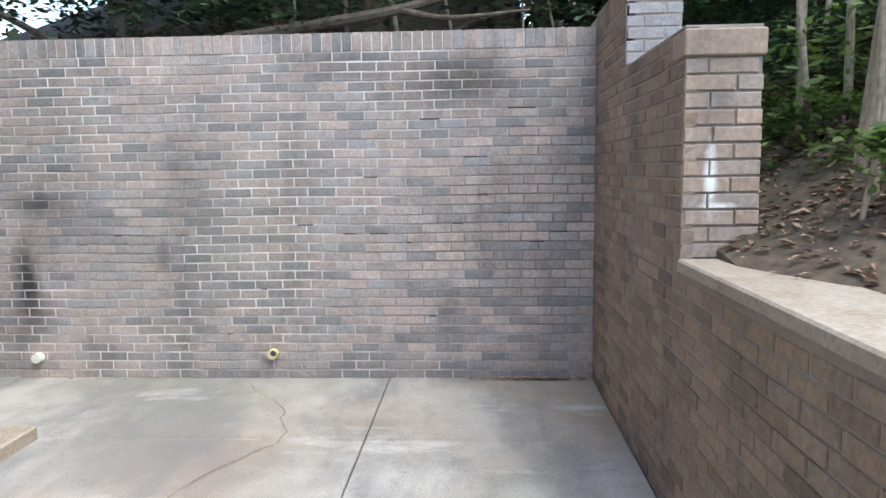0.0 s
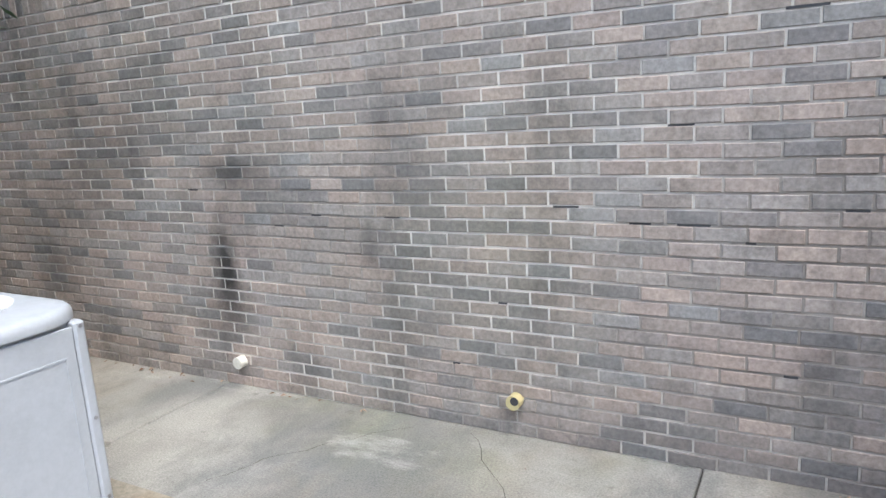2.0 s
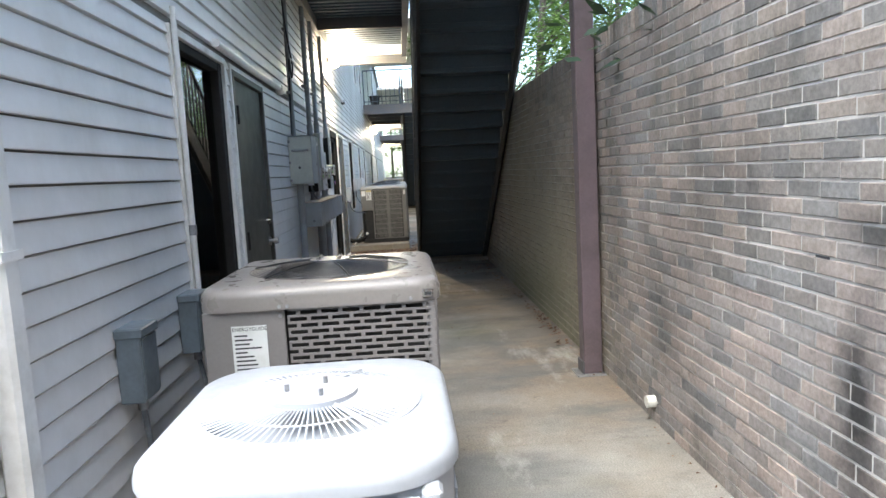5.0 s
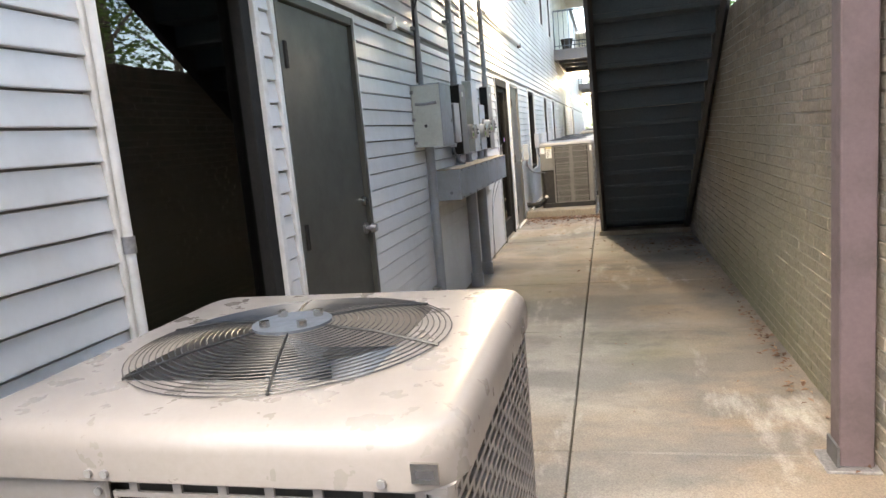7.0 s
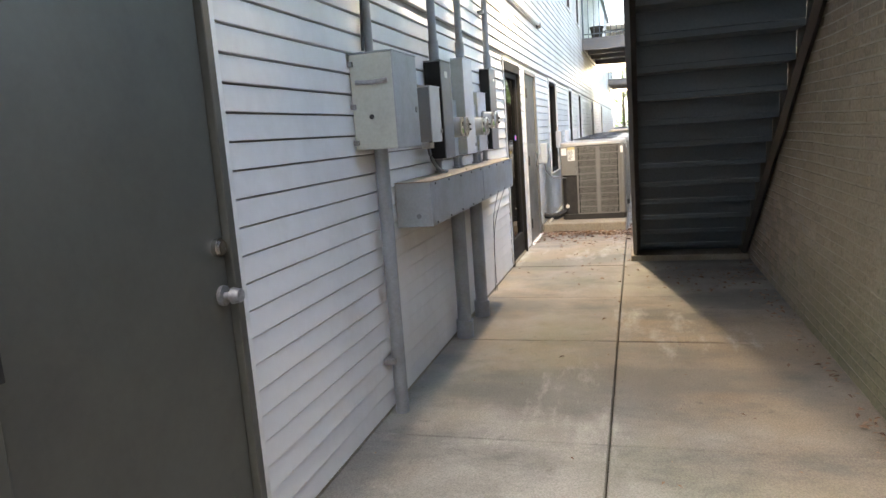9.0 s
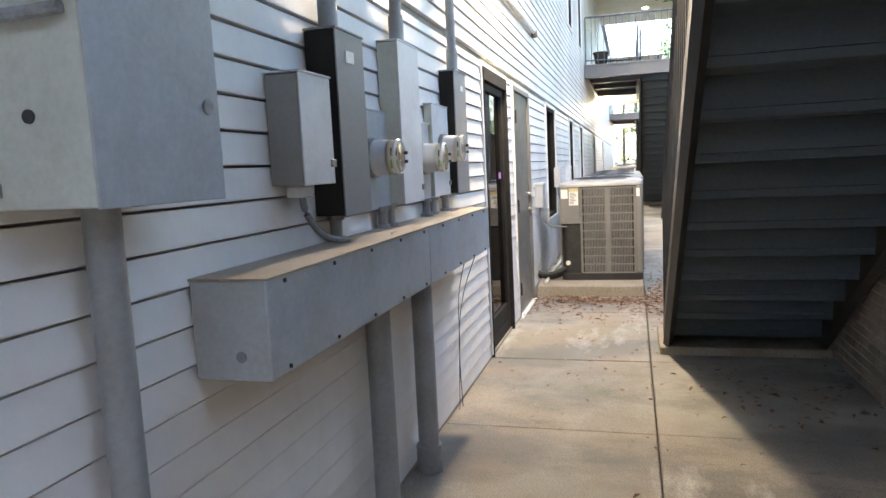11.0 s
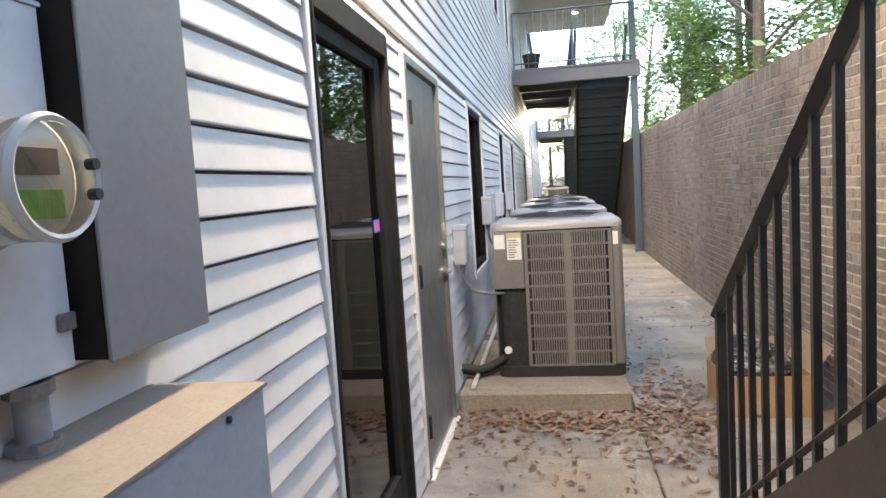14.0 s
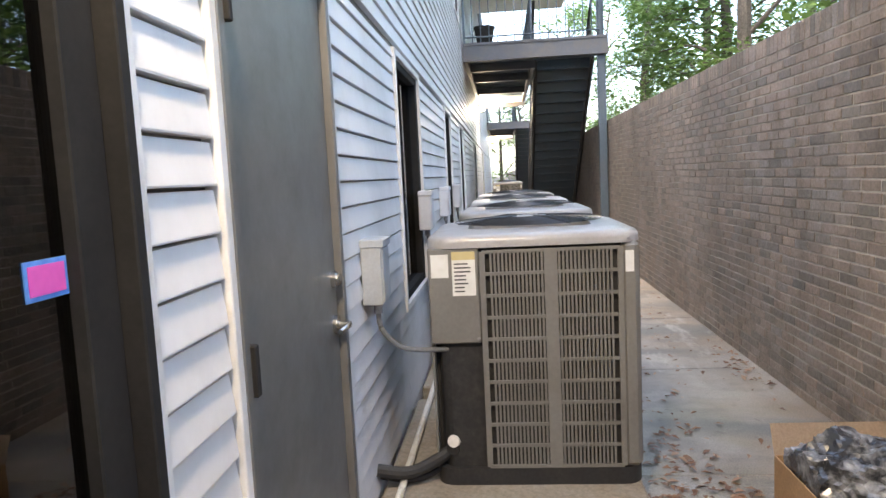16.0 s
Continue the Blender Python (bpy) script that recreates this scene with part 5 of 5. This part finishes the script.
enclosure("blue-grey meter socket box above the trough", -10.08, -9.74, 2.495, 1.30, 1.70, GALV, latch=False)
enclosure("tall pale green electrical enclosure above the trough", -10.365, -10.08, 2.565, 1.31, 2.005, GALVLIGHT, GALVSIDE)
enclosure("blue-grey meter socket box beside the pale enclosure", -10.72, -10.44, 2.495, 1.30, 1.68, GALV, latch=False)
enclosure("light grey meter socket box above the trough", -11.05, -10.735, 2.515, 1.31, 1.79, GALVLIGHT, GALVSIDE)
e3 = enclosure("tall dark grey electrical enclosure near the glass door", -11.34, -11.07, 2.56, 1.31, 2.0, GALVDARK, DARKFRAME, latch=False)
part("sticker", boxes((-11.26, -11.20, 2.56, 2.562, 1.9, 1.93)), PAPER, e3, "white sticker")
meter(-9.88, 1.51, 2.495)
meter(-10.585, 1.51, 2.495)
meter(-10.90, 1.56, 2.515)
for x in (-9.96, -10.05, -10.60, -10.72, -10.98, -9.48):
    nipple(x, 1.214, 1.305, 2.50)
hose = thing("flexible_conduit", "short black flexible conduit between the small box and the trough", "conduit", (-9.2, 2.53, 1.22))
part("hose", tube(bmesh.new(), arc([(-9.17, 2.53, 1.42), (-9.18, 2.54, 1.33), (-9.27, 2.56, 1.25), (-9.42, 2.57, 1.225)]), 0.011, 10), FLEX, hose, "", True)
part("connector", boxes((-9.2, -9.13, 2.5, 2.56, 1.385, 1.42), b=0.004), GALVLIGHT, hose)


def riser(name, label, x, y, z0, z1, r, foot=False, clamps=()):
    p = thing(name, label, "conduit", (x, y, z0), group="conduits on the siding")
    part("pipe", cyl(bmesh.new(), (x, y, z0), (0, 0, 1), r, z1 - z0, 16), CONDUIT, p, "", True)
    if foot:
        part("coupling", cyl(bmesh.new(), (x, y, z0), (0, 0, 1), r * 1.25, 0.13, 16), CONDUIT, p, "", True)
    for z in clamps:
        part("clamp", boxes((x - r - 0.03, x + r + 0.03, SOUTH + 0.013, y + 0.004, z - 0.014, z + 0.014), b=0.003), STEEL, p)


riser("conduit", "grey pvc conduit below the panel box", -8.33, 2.53, 0.0, 1.412, 0.036, False, (0.30,))
riser("conduit", "grey pvc conduit below the trough", -9.70, 2.55, 0.0, 0.958, 0.05, True)
riser("conduit", "grey pvc conduit below the trough", -10.28, 2.55, 0.0, 0.958, 0.05, True)
riser("conduit", "grey steel riser above the tall enclosure", -9.48, 2.52, 1.94, 3.38, 0.027, True, (2.5,))
riser("conduit", "grey steel riser above the tall enclosure", -10.24, 2.51, 2.012, 3.38, 0.027, True, (2.5,))
riser("conduit", "grey steel riser above the tall enclosure", -11.20, 2.52, 2.008, 3.38, 0.027, True, (2.5,))
riser("conduit", "grey pvc riser above the panel box", -8.36, 2.50, 1.872, 3.38, 0.022, False, (2.3, 2.9))
for z, a, b in ((2.66, -8.9, -11.6), (2.72, -8.9, -11.6)):
    s = thing("strut_channel", "thin dark steel strut holding the risers", "strut", (a, SOUTH + 0.03, z), group="struts")
    part("bar", boxes((b, a, SOUTH + 0.017, SOUTH + 0.024, z, z + 0.02)), GALVDARK, s)
for x0, x1, z in ((-7.7, -5.6, 2.27), (-15.0, -11.6, 2.90)):
    p = thing("wall_pipe", "long white pipe fixed along the siding", "pipe", (x0, SOUTH + 0.04, z), group="pipes along the siding")
    part("pipe", tube(bmesh.new(), arc([(x1, SOUTH + 0.045, z), ((x0 + x1) / 2, SOUTH + 0.045, z - 0.01), (x0, SOUTH + 0.045, z)]), 0.026, 12), TRIM, p, "", True)
    part("elbow", tube(bmesh.new(), [(x0, SOUTH + 0.045, z + 0.01), (x0 - 0.03, SOUTH + 0.05, z - 0.05)], 0.034, 12), FASCIA if z > 2.5 else TRIM, p, "", True)
wire = thing("loose_wire", "thin dark loose wires hanging on the siding", "cable", (-11.4, SOUTH + 0.03, 0.0))
part("strand", tube(bmesh.new(), arc([(-11.0, 2.60, 0.96), (-11.10, 2.52, 0.7), (-11.15, 2.50, 0.4), (-11.12, 2.49, 0.0)]), 0.0025, 5), INK, wire)
part("strand", tube(bmesh.new(), arc([(-11.2, 2.62, 0.96), (-11.18, 2.53, 0.7), (-11.14, 2.50, 0.42), (-11.16, 2.50, 0.0)]), 0.0025, 5), INK, wire)
cable = thing("hanging_cable", "dark coiled cable hanging above the panel box", "cable", (-8.2, SOUTH + 0.05, 2.3))
part("strand", tube(bmesh.new(), arc([(-8.22, 2.50, 3.2), (-8.20, 2.53, 2.8), (-8.27, 2.55, 2.55), (-8.17, 2.55, 2.42), (-8.22, 2.53, 2.6), (-8.32, 2.50, 2.3), (-8.30, 2.49, 1.9)]), 0.008, 8), INK, cable, "", True)


def downspout():
    d = thing("downspout", "white metal downspout with a kicked-out elbow", "downspout", (-3.22, SOUTH + 0.06, 0.05))
    part("pipe", boxes((-3.26, -3.18, SOUTH + 0.016, SOUTH + 0.085, 0.62, ROOF), b=0.012), TRIM, d)
    part("elbow", tube(bmesh.new(), arc([(-3.22, SOUTH + 0.05, 0.65), (-3.225, SOUTH + 0.06, 0.52), (-3.26, SOUTH + 0.10, 0.36), (-3.36, SOUTH + 0.15, 0.22), (-3.50, SOUTH + 0.20, 0.13)]), 0.052, 10), TRIM, d, "", True)
    part("strap", boxes((-3.27, -3.17, SOUTH + 0.016, SOUTH + 0.09, 1.3, 1.325)), TRIM, d)
    s = thing("downspout", "thin white pipe beside the first window", "downspout", (-4.86, SOUTH + 0.04, 0.4))
    part("pipe", cyl(bmesh.new(), (-4.862, SOUTH + 0.042, 0.45), (0, 0, 1), 0.014, 1.85, 12), TRIM, s, "", True)
    part("coupling", cyl(bmesh.new(), (-4.862, SOUTH + 0.042, 1.22), (0, 0, 1), 0.019, 0.05, 12), STEEL, s, "", True)


downspout()
for x, y, r in ((-3.9, 2.66, 0.0), (-4.25, 2.60, 0.1)):
    p = thing("drain_pipe", "dirty white pvc drain pipe lying on the concrete", "pipe", (x, y, 0.03), group="loose drain pipes")
    part("pipe", tube(bmesh.new(), arc([(x + 0.3, y + 0.05, 0.03), (x, y, 0.03), (x - 0.35, y + r, 0.03)]), 0.02, 10), PVC, p, "", True)
pv = thing("drain_pipe", "long dirty white pvc drain pipe along the siding foot", "pipe", (-16.0, 2.56, 0.15))
part("pipe", tube(bmesh.new(), [(-14.75, 2.575, 0.15), (-21.0, 2.56, 0.15)], 0.017, 10), PVC, pv, "", True)
ins = thing("insulated_hose", "black insulated hoses behind the white unit", "hose", (-3.7, 2.7, 0.05))
part("hose", tube(bmesh.new(), arc([(-3.2, 2.88, 0.3), (-3.4, 2.7, 0.16), (-3.75, 2.62, 0.18), (-4.0, 2.5, 0.3)]), 0.025, 10), RUBBER, ins, "", True)
part("hose", tube(bmesh.new(), arc([(-4.0, 2.9, 0.2), (-3.85, 2.72, 0.1), (-3.9, 2.6, 0.2), (-4.1, 2.48, 0.35)]), 0.02, 10), RUBBER, ins, "", True)

# weep tubes in the brick wall
for x, z, m in ((-1.70, 0.175, YELLOWPAPER), (-3.37, 0.147, PVC), (-5.12, 0.12, PVC)):
    w = thing("weep_tube", "short pale pipe end sticking out of the brick wall", "pipe", (x, NORTH - 0.02, z), group="weep tubes")
    bm = bmesh.new()
    cyl(bm, (x, NORTH + 0.02, z), (0, -1, 0), 0.034, 0.07, 18)
    part("pipe", bm, m, w, "", True)
    part("bore", cyl(bmesh.new(), (x + 0.008, NORTH - 0.0505, z + 0.01), (0, -1, 0), 0.02, 0.002, 14), INK if m == YELLOWPAPER else PVC, w)


def carton():
    c = thing("cardboard_box", "open brown cardboard box full of crumpled black plastic", "cardboard box", (-14.78, 4.36, 0), group="")
    x0, x1, y0, y1, h, t = -15.02, -14.52, 4.15, 4.66, 0.26, 0.006
    part("bottom", boxes((x0, x1, y0, y1, 0.002, 0.008)), CARD, c)
    for q in ((x0, x0 + t, y0, y1), (x1 - t, x1, y0, y1), (x0 + t, x1 - t, y0, y0 + t), (x0 + t, x1 - t, y1 - t, y1)):
        part("side", boxes((*q, 0.008, h), b=0.001), CARD, c)
    for nm, q in (("flap", [(x0, y1, h), (x1, y1, h), (x1 + 0.02, y1 + 0.10, h + 0.17), (x0, y1 + 0.10, h + 0.17)]), ("flap", [(x0, y0, h), (x0, y1, h), (x0 - 0.05, y1, h + 0.12), (x0 - 0.05, y0, h + 0.12)])):
        bm = bmesh.new()
        bm.faces.new([bm.verts.new(p) for p in q])
        bmesh.ops.solidify(bm, geom=bm.faces[:], thickness=0.005)
        part(nm, bm, CARDIN, c, "pale inner side of a flap")
    bag = thing("plastic_bag", "crumpled shiny black and clear plastic in the cardboard box", "plastic bag", (-14.78, 4.36, 0.1))
    bm = bmesh.new()
    bmesh.ops.create_icosphere(bm, subdivisions=5, radius=1)
    for v in bm.verts:
        d = v.co.copy()
        k = 1 + 0.22 * noise.noise(d * 2.2) + 0.22 * abs(noise.noise(d * 5.0)) + 0.10 * abs(noise.noise(d * 11))
        v.co = Vector((-14.79 + d.x * 0.24 * k, 4.36 + d.y * 0.24 * k, 0.22 + d.z * 0.19 * k))
        v.co.x = min(max(v.co.x, x0 + 0.012), x1 - 0.012)
        v.co.y = min(max(v.co.y, y0 + 0.012), y1 - 0.012)
        v.co.z = max(v.co.z, 0.015)
    part("bag", bm, BAG, bag)


carton()
pot = thing("plant_pot", "dark empty plant pot on the upper landing", "plant pot", (-24.2, 2.85, 3.67))
bm = bmesh.new()
loft(bm, [[(-24.2 + r * math.cos(a), 2.85 + r * math.sin(a), z) for a in [2 * math.pi * k / 20 for k in range(20)]] for r, z in ((0.12, 3.662), (0.17, 3.95), (0.185, 3.95), (0.185, 3.99), (0.16, 3.99), (0.14, 3.90))])
part("pot", bm, DARKFRAME, pot, "", True)

# ---- leaves and plants ----


def litter(name, spots, label, material=DRYLEAF, seed=1, zfun=None):
    """Small curled leaves lying about; spots: number, middle, spread, size."""
    rnd = random.Random(seed)
    V, F = [], []
    for n, (cx, cy), (sx, sy), size in spots:
        for _ in range(n):
            x, y = rnd.gauss(cx, sx), rnd.gauss(cy, sy)
            if zfun is None and (y < SOUTH + 0.03 or y > NORTH - 0.03 or (SOUTH < y < 3.63 and -16.3 < x < -14.68)):
                continue
            z = (zfun(x, y) if zfun else 0.004) + rnd.uniform(0.003, 0.016)
            a, s = rnd.uniform(0, 6.28), size * rnd.uniform(0.5, 1.3)
            c, w = Vector((math.cos(a), math.sin(a), rnd.uniform(-0.15, 0.35))), Vector((-math.sin(a), math.cos(a), rnd.uniform(-0.3, 0.3)))
            p = Vector((x, y, z))
            k = len(V)
            up = Vector((0, 0, s * rnd.uniform(0.1, 0.5)))
            V += [p - c * s, p - c * s * 0.1 + w * s * 0.5 + up, p + c * s, p + c * s * 0.1 - w * s * 0.45 + up * 0.7, p]
            F += [(k, k + 4, k + 1), (k + 1, k + 4, k + 2), (k, k + 3, k + 4), (k + 3, k + 2, k + 4)]
    zmin = 0.003
    if zfun is None:
        V = [Vector((v.x, v.y, max(v.z, zmin))) for v in V]
    return tagged(new(name, raw(name, V, F, material)), label, "leaves", kind="stuff")


litter("fallen_leaves", [(700, (-14.45, 3.15), (0.13, 0.42), 0.027), (200, (-14.05, 3.2), (0.30, 0.5), 0.026), (620, (-14.6, 3.87), (0.5, 0.16), 0.026), (120, (-15.8, 3.85), (0.9, 0.14), 0.026), (70, (-17.2, 4.72), (0.28, 0.08), 0.028),
    (70, (-17.5, 4.2), (1.6, 0.3), 0.024), (60, (-13.0, 3.2), (0.8, 0.35), 0.02), (50, (-11.6, 3.6), (1.0, 0.6), 0.018), (90, (-11.3, 4.75), (1.2, 0.06), 0.022), (110, (-7.6, 4.80), (0.6, 0.04), 0.022), (60, (-9.3, 4.8), (0.8, 0.05), 0.02),
    (40, (-4.5, 4.82), (1.2, 0.03), 0.016), (30, (-7.5, 3.8), (1.2, 0.6), 0.012), (60, (-20.5, 4.3), (2.0, 0.3), 0.024), (120, (-11.6, 4.35), (0.35, 0.3), 0.022)], "brown dry leaves drifted on the concrete")
litter("leaf_debris", [(180, (0.10, 4.82), (0.2, 0.012), 0.018), (25, (-1.0, 3.9), (1.0, 0.5), 0.007)], "dark leaf debris in the wall corner", seed=3)
litter("slope_litter", [(14000, (2.0, 2.8), (0.8, 1.2), 0.021), (2500, (4.5, 4.5), (1.8, 2.0), 0.06), (1500, (-2.0, 5.9), (3.5, 0.6), 0.05)], "brown fallen leaves on the wooded slope", seed=4, zfun=lambda x, y: max(hill(x, y), -0.05) if (x > EAST + 0.15 or y > NORTH + 0.15) else -0.5)


def leaf_cloud(rnd, V, F, centre, radius, count, size, squash=0.8, droop=0.3):
    for _ in range(count):
        d = Vector((rnd.gauss(0, 1), rnd.gauss(0, 1), rnd.gauss(0, 1))).normalized() * radius * rnd.random() ** 0.45
        p = Vector(centre) + Vector((d.x, d.y, d.z * squash))
        a = rnd.uniform(0, 6.28)
        c = Vector((math.cos(a), math.sin(a), rnd.uniform(-1, 0.5) * droop * 2)).normalized()
        w = c.cross(Vector((rnd.uniform(-1, 1), rnd.uniform(-1, 1), 1.2))).normalized()
        s = size * rnd.uniform(0.6, 1.4)
        k = len(V)
        V += [p - c * s, p + w * s * 0.42, p + c * s, p - w * s * 0.42]
        F += [(k, k + 1, k + 2, k + 3)]


def tree(name, seed, height, spread, leaves, size, bark, leaf, label, low=0.3, lean=0.0, r=0.13):
    """A trunk with limbs and a loose crown, round its own foot."""
    rnd = random.Random(seed)
    t = thing(name, label, "tree", group="trees on the slope")
    bm = bmesh.new()
    top = Vector((lean * height + rnd.uniform(-0.3, 0.3), rnd.uniform(-0.4, 0.4), height * 0.85))
    trunk = arc([(0, 0, -0.4), (top.x * 0.2, top.y * 0.3, height * 0.3), (top.x * 0.6, top.y * 0.5, height * 0.6), top], 5)
    tube(bm, trunk, r, 9, r * 0.25)
    V, F = [], []
    tips = []
    for k in range(13):
        f = low + (0.98 - low) * k / 13
        b = trunk[int(f * (len(trunk) - 1))]
        a = rnd.uniform(0, 6.28)
        L = spread * rnd.uniform(0.55, 1.1) * (1.1 - 0.5 * f)
        e = b + Vector((math.cos(a) * L, math.sin(a) * L, L * rnd.uniform(0.1, 0.7)))
        mid = b.lerp(e, 0.5) + Vector((0, 0, 0.15 * L))
        tube(bm, arc([b, mid, e], 4), r * 0.32, 6, 0.012)
        tips += [e, mid, mid.lerp(e, 0.5) + Vector((rnd.uniform(-0.4, 0.4), rnd.uniform(-0.4, 0.4), 0.2))]
    part("trunk", bm, bark, t, "", True)
    for e in tips:
        leaf_cloud(rnd, V, F, e, spread * rnd.uniform(0.25, 0.45), leaves // len(tips), size)
    ob = new("crown", raw("crown", V, F, leaf))
    ob.parent = t
    return t


T = [tree("tree", 11, 8.5, 2.6, 6500, 0.085, BARK, LEAF, "leafy green tree on the slope behind the wall", 0.15),
     tree("tree", 12, 7.0, 2.3, 6000, 0.075, BARK, LEAF, "bright green broadleaf tree behind the wall", 0.08, 0.08),
     tree("tree", 13, 6.5, 2.2, 6500, 0.07, BARK, DARKLEAF, "dark evergreen tree behind the brick wall", 0.02)]
# Trees from (-3.4, 6.4) to (2.4, 9.0) are added to block sky light.
SPOTS = [(-14.5, 9.8, 0), (-18.5, 7.0, 1), (-21, 8.6, 1), (-23.5, 6.9, 0), (-26.5, 7.6, 1), (-30, 8.2, 0), (-34, 7.4, 1), (-38, 8.4, 0), (-20, 12, 0), (-24.5, 11, 0), (-28, 11.5, 1), (-33, 12, 0),
         (-2.0, 8.2, 2), (-3.9, 9.8, 2), (0.4, 7.4, 2), (2.6, 7.2, 2), (-3, 11.2, 2), (1.5, 10.6, 2), (4.8, 5.6, 2), (5.4, 8.5, 2), (6.8, 3.0, 2), (5.6, 0.5, 2), (8, 6, 0), (-3.4, 6.4, 2), (-2.6, 9.2, 0), (-1.2, 6.5, 2), (0.6, 9.0, 0), (-0.2, 8.4, 0), (2.4, 9.0, 0), (-42, 7.2, 1), (-46, 6.5, 0), (-52, 4.5, 1), (-54, 3, 0)]
used = set()
for i, (x, y, k) in enumerate(SPOTS):
    m = pose(x, y, max(hill(x, y), 0), 0, 0, (i * 77) % 360)
    if k not in used:
        T[k].matrix_basis = m
        used.add(k)
    else:
        copy_thing(T[k], m)


def thicket(name, seed, rows, leaf, label):
    rnd = random.Random(seed)
    V, F = [], []
    for n, x0, x1, y0, y1, rad, size, lift in rows:
        for _ in range(n):
            x, y = rnd.uniform(x0, x1), rnd.uniform(y0, y1)
            leaf_cloud(rnd, V, F, (x, y, hill(x, y) + lift * rnd.uniform(0.2, 1.3)), rad * rnd.uniform(0.5, 1.2), 130, size)
    return tagged(new(name, raw(name, V, F, leaf)), label, "undergrowth", kind="stuff")


thicket("undergrowth", 21, [(100, -6, 3, 5.5, 6.8, 0.5, 0.04, 0.9), (80, -5, 3, 6.6, 8.5, 0.9, 0.05, 1.6), (110, 1.2, 4.5, 4.2, 9.0, 0.5, 0.04, 1.6), (30, 1.1, 2.6, 3.0, 4.8, 0.25, 0.035, 0.4), (60, 2.2, 6, 2.0, 6.0, 0.7, 0.045, 2.0)], DARKLEAF, "dark evergreen undergrowth behind the brick walls")
thicket("undergrowth", 24, [(34, 0.95, 1.9, 2.5, 4.3, 0.15, 0.028, 0.22), (26, 1.3, 3.6, 3.0, 6.2, 0.32, 0.035, 0.5), (22, 1.8, 4.5, 3.6, 7.0, 0.5, 0.04, 1.6)], LEAF, "green leafy shrubs among the saplings on the slope")
# High leaf clumps added to keep north sky light off the siding.
thicket("undergrowth", 23, [(150, -5.5, 4, 6.6, 11.0, 1.4, 0.08, 4.2), (60, 3.0, 9, 0.5, 8.0, 1.2, 0.07, 2.6)], DARKLEAF, "dark evergreen woodland up the slope, thickened to block sky light")
thicket("undergrowth", 22, [(90, -44, -17, 5.9, 8.5, 0.85, 0.06, 0.9), (14, -17, -8, 6.2, 8.5, 0.5, 0.06, 0.5), (100, -46, -19, 8.5, 14.0, 1.4, 0.085, 2.2)], LEAF, "bright green undergrowth on the slope")


def stems():
    rnd = random.Random(5)
    for k in range(38):
        x, y = (rnd.uniform(1.2, 3.0), rnd.uniform(2.0, 4.6)) if k < 20 else (rnd.uniform(0.98, 1.8), rnd.uniform(2.6, 3.9)) if k > 25 else (rnd.uniform(-3, 0.4), rnd.uniform(5.8, 6.6))
        z = hill(x, y)
        s = thing("sapling", "thin pale leaning sapling stem on the slope", "sapling", (x, y, z), group="saplings")
        p = [(x, y, z - 0.1)]
        for j in range(1, 5):
            p.append((x + rnd.uniform(-0.12, 0.12) * j, y + rnd.uniform(-0.12, 0.12) * j, z + j * rnd.uniform(0.7, 0.95)))
        part("stem", tube(bmesh.new(), arc(p, 5), rnd.uniform(0.010, 0.022), 8, 0.006), PALEBARK, s, "", True)
    b = thing("fallen_branch", "dark fallen branch lying behind the brick wall", "branch", (-1.2, 5.5, 2.4))
    part("limb", tube(bmesh.new(), arc([(-2.2, 5.6, 2.42), (-1.4, 5.5, 2.5), (-0.7, 5.5, 2.62), (-0.2, 5.6, 2.85)]), 0.05, 8, 0.03), BARK, b, "", True)
    part("twig", tube(bmesh.new(), arc([(-0.9, 5.5, 2.6), (-0.5, 5.4, 2.5), (0.1, 5.45, 2.55)]), 0.028, 8, 0.01), BARK, b, "", True)


stems()
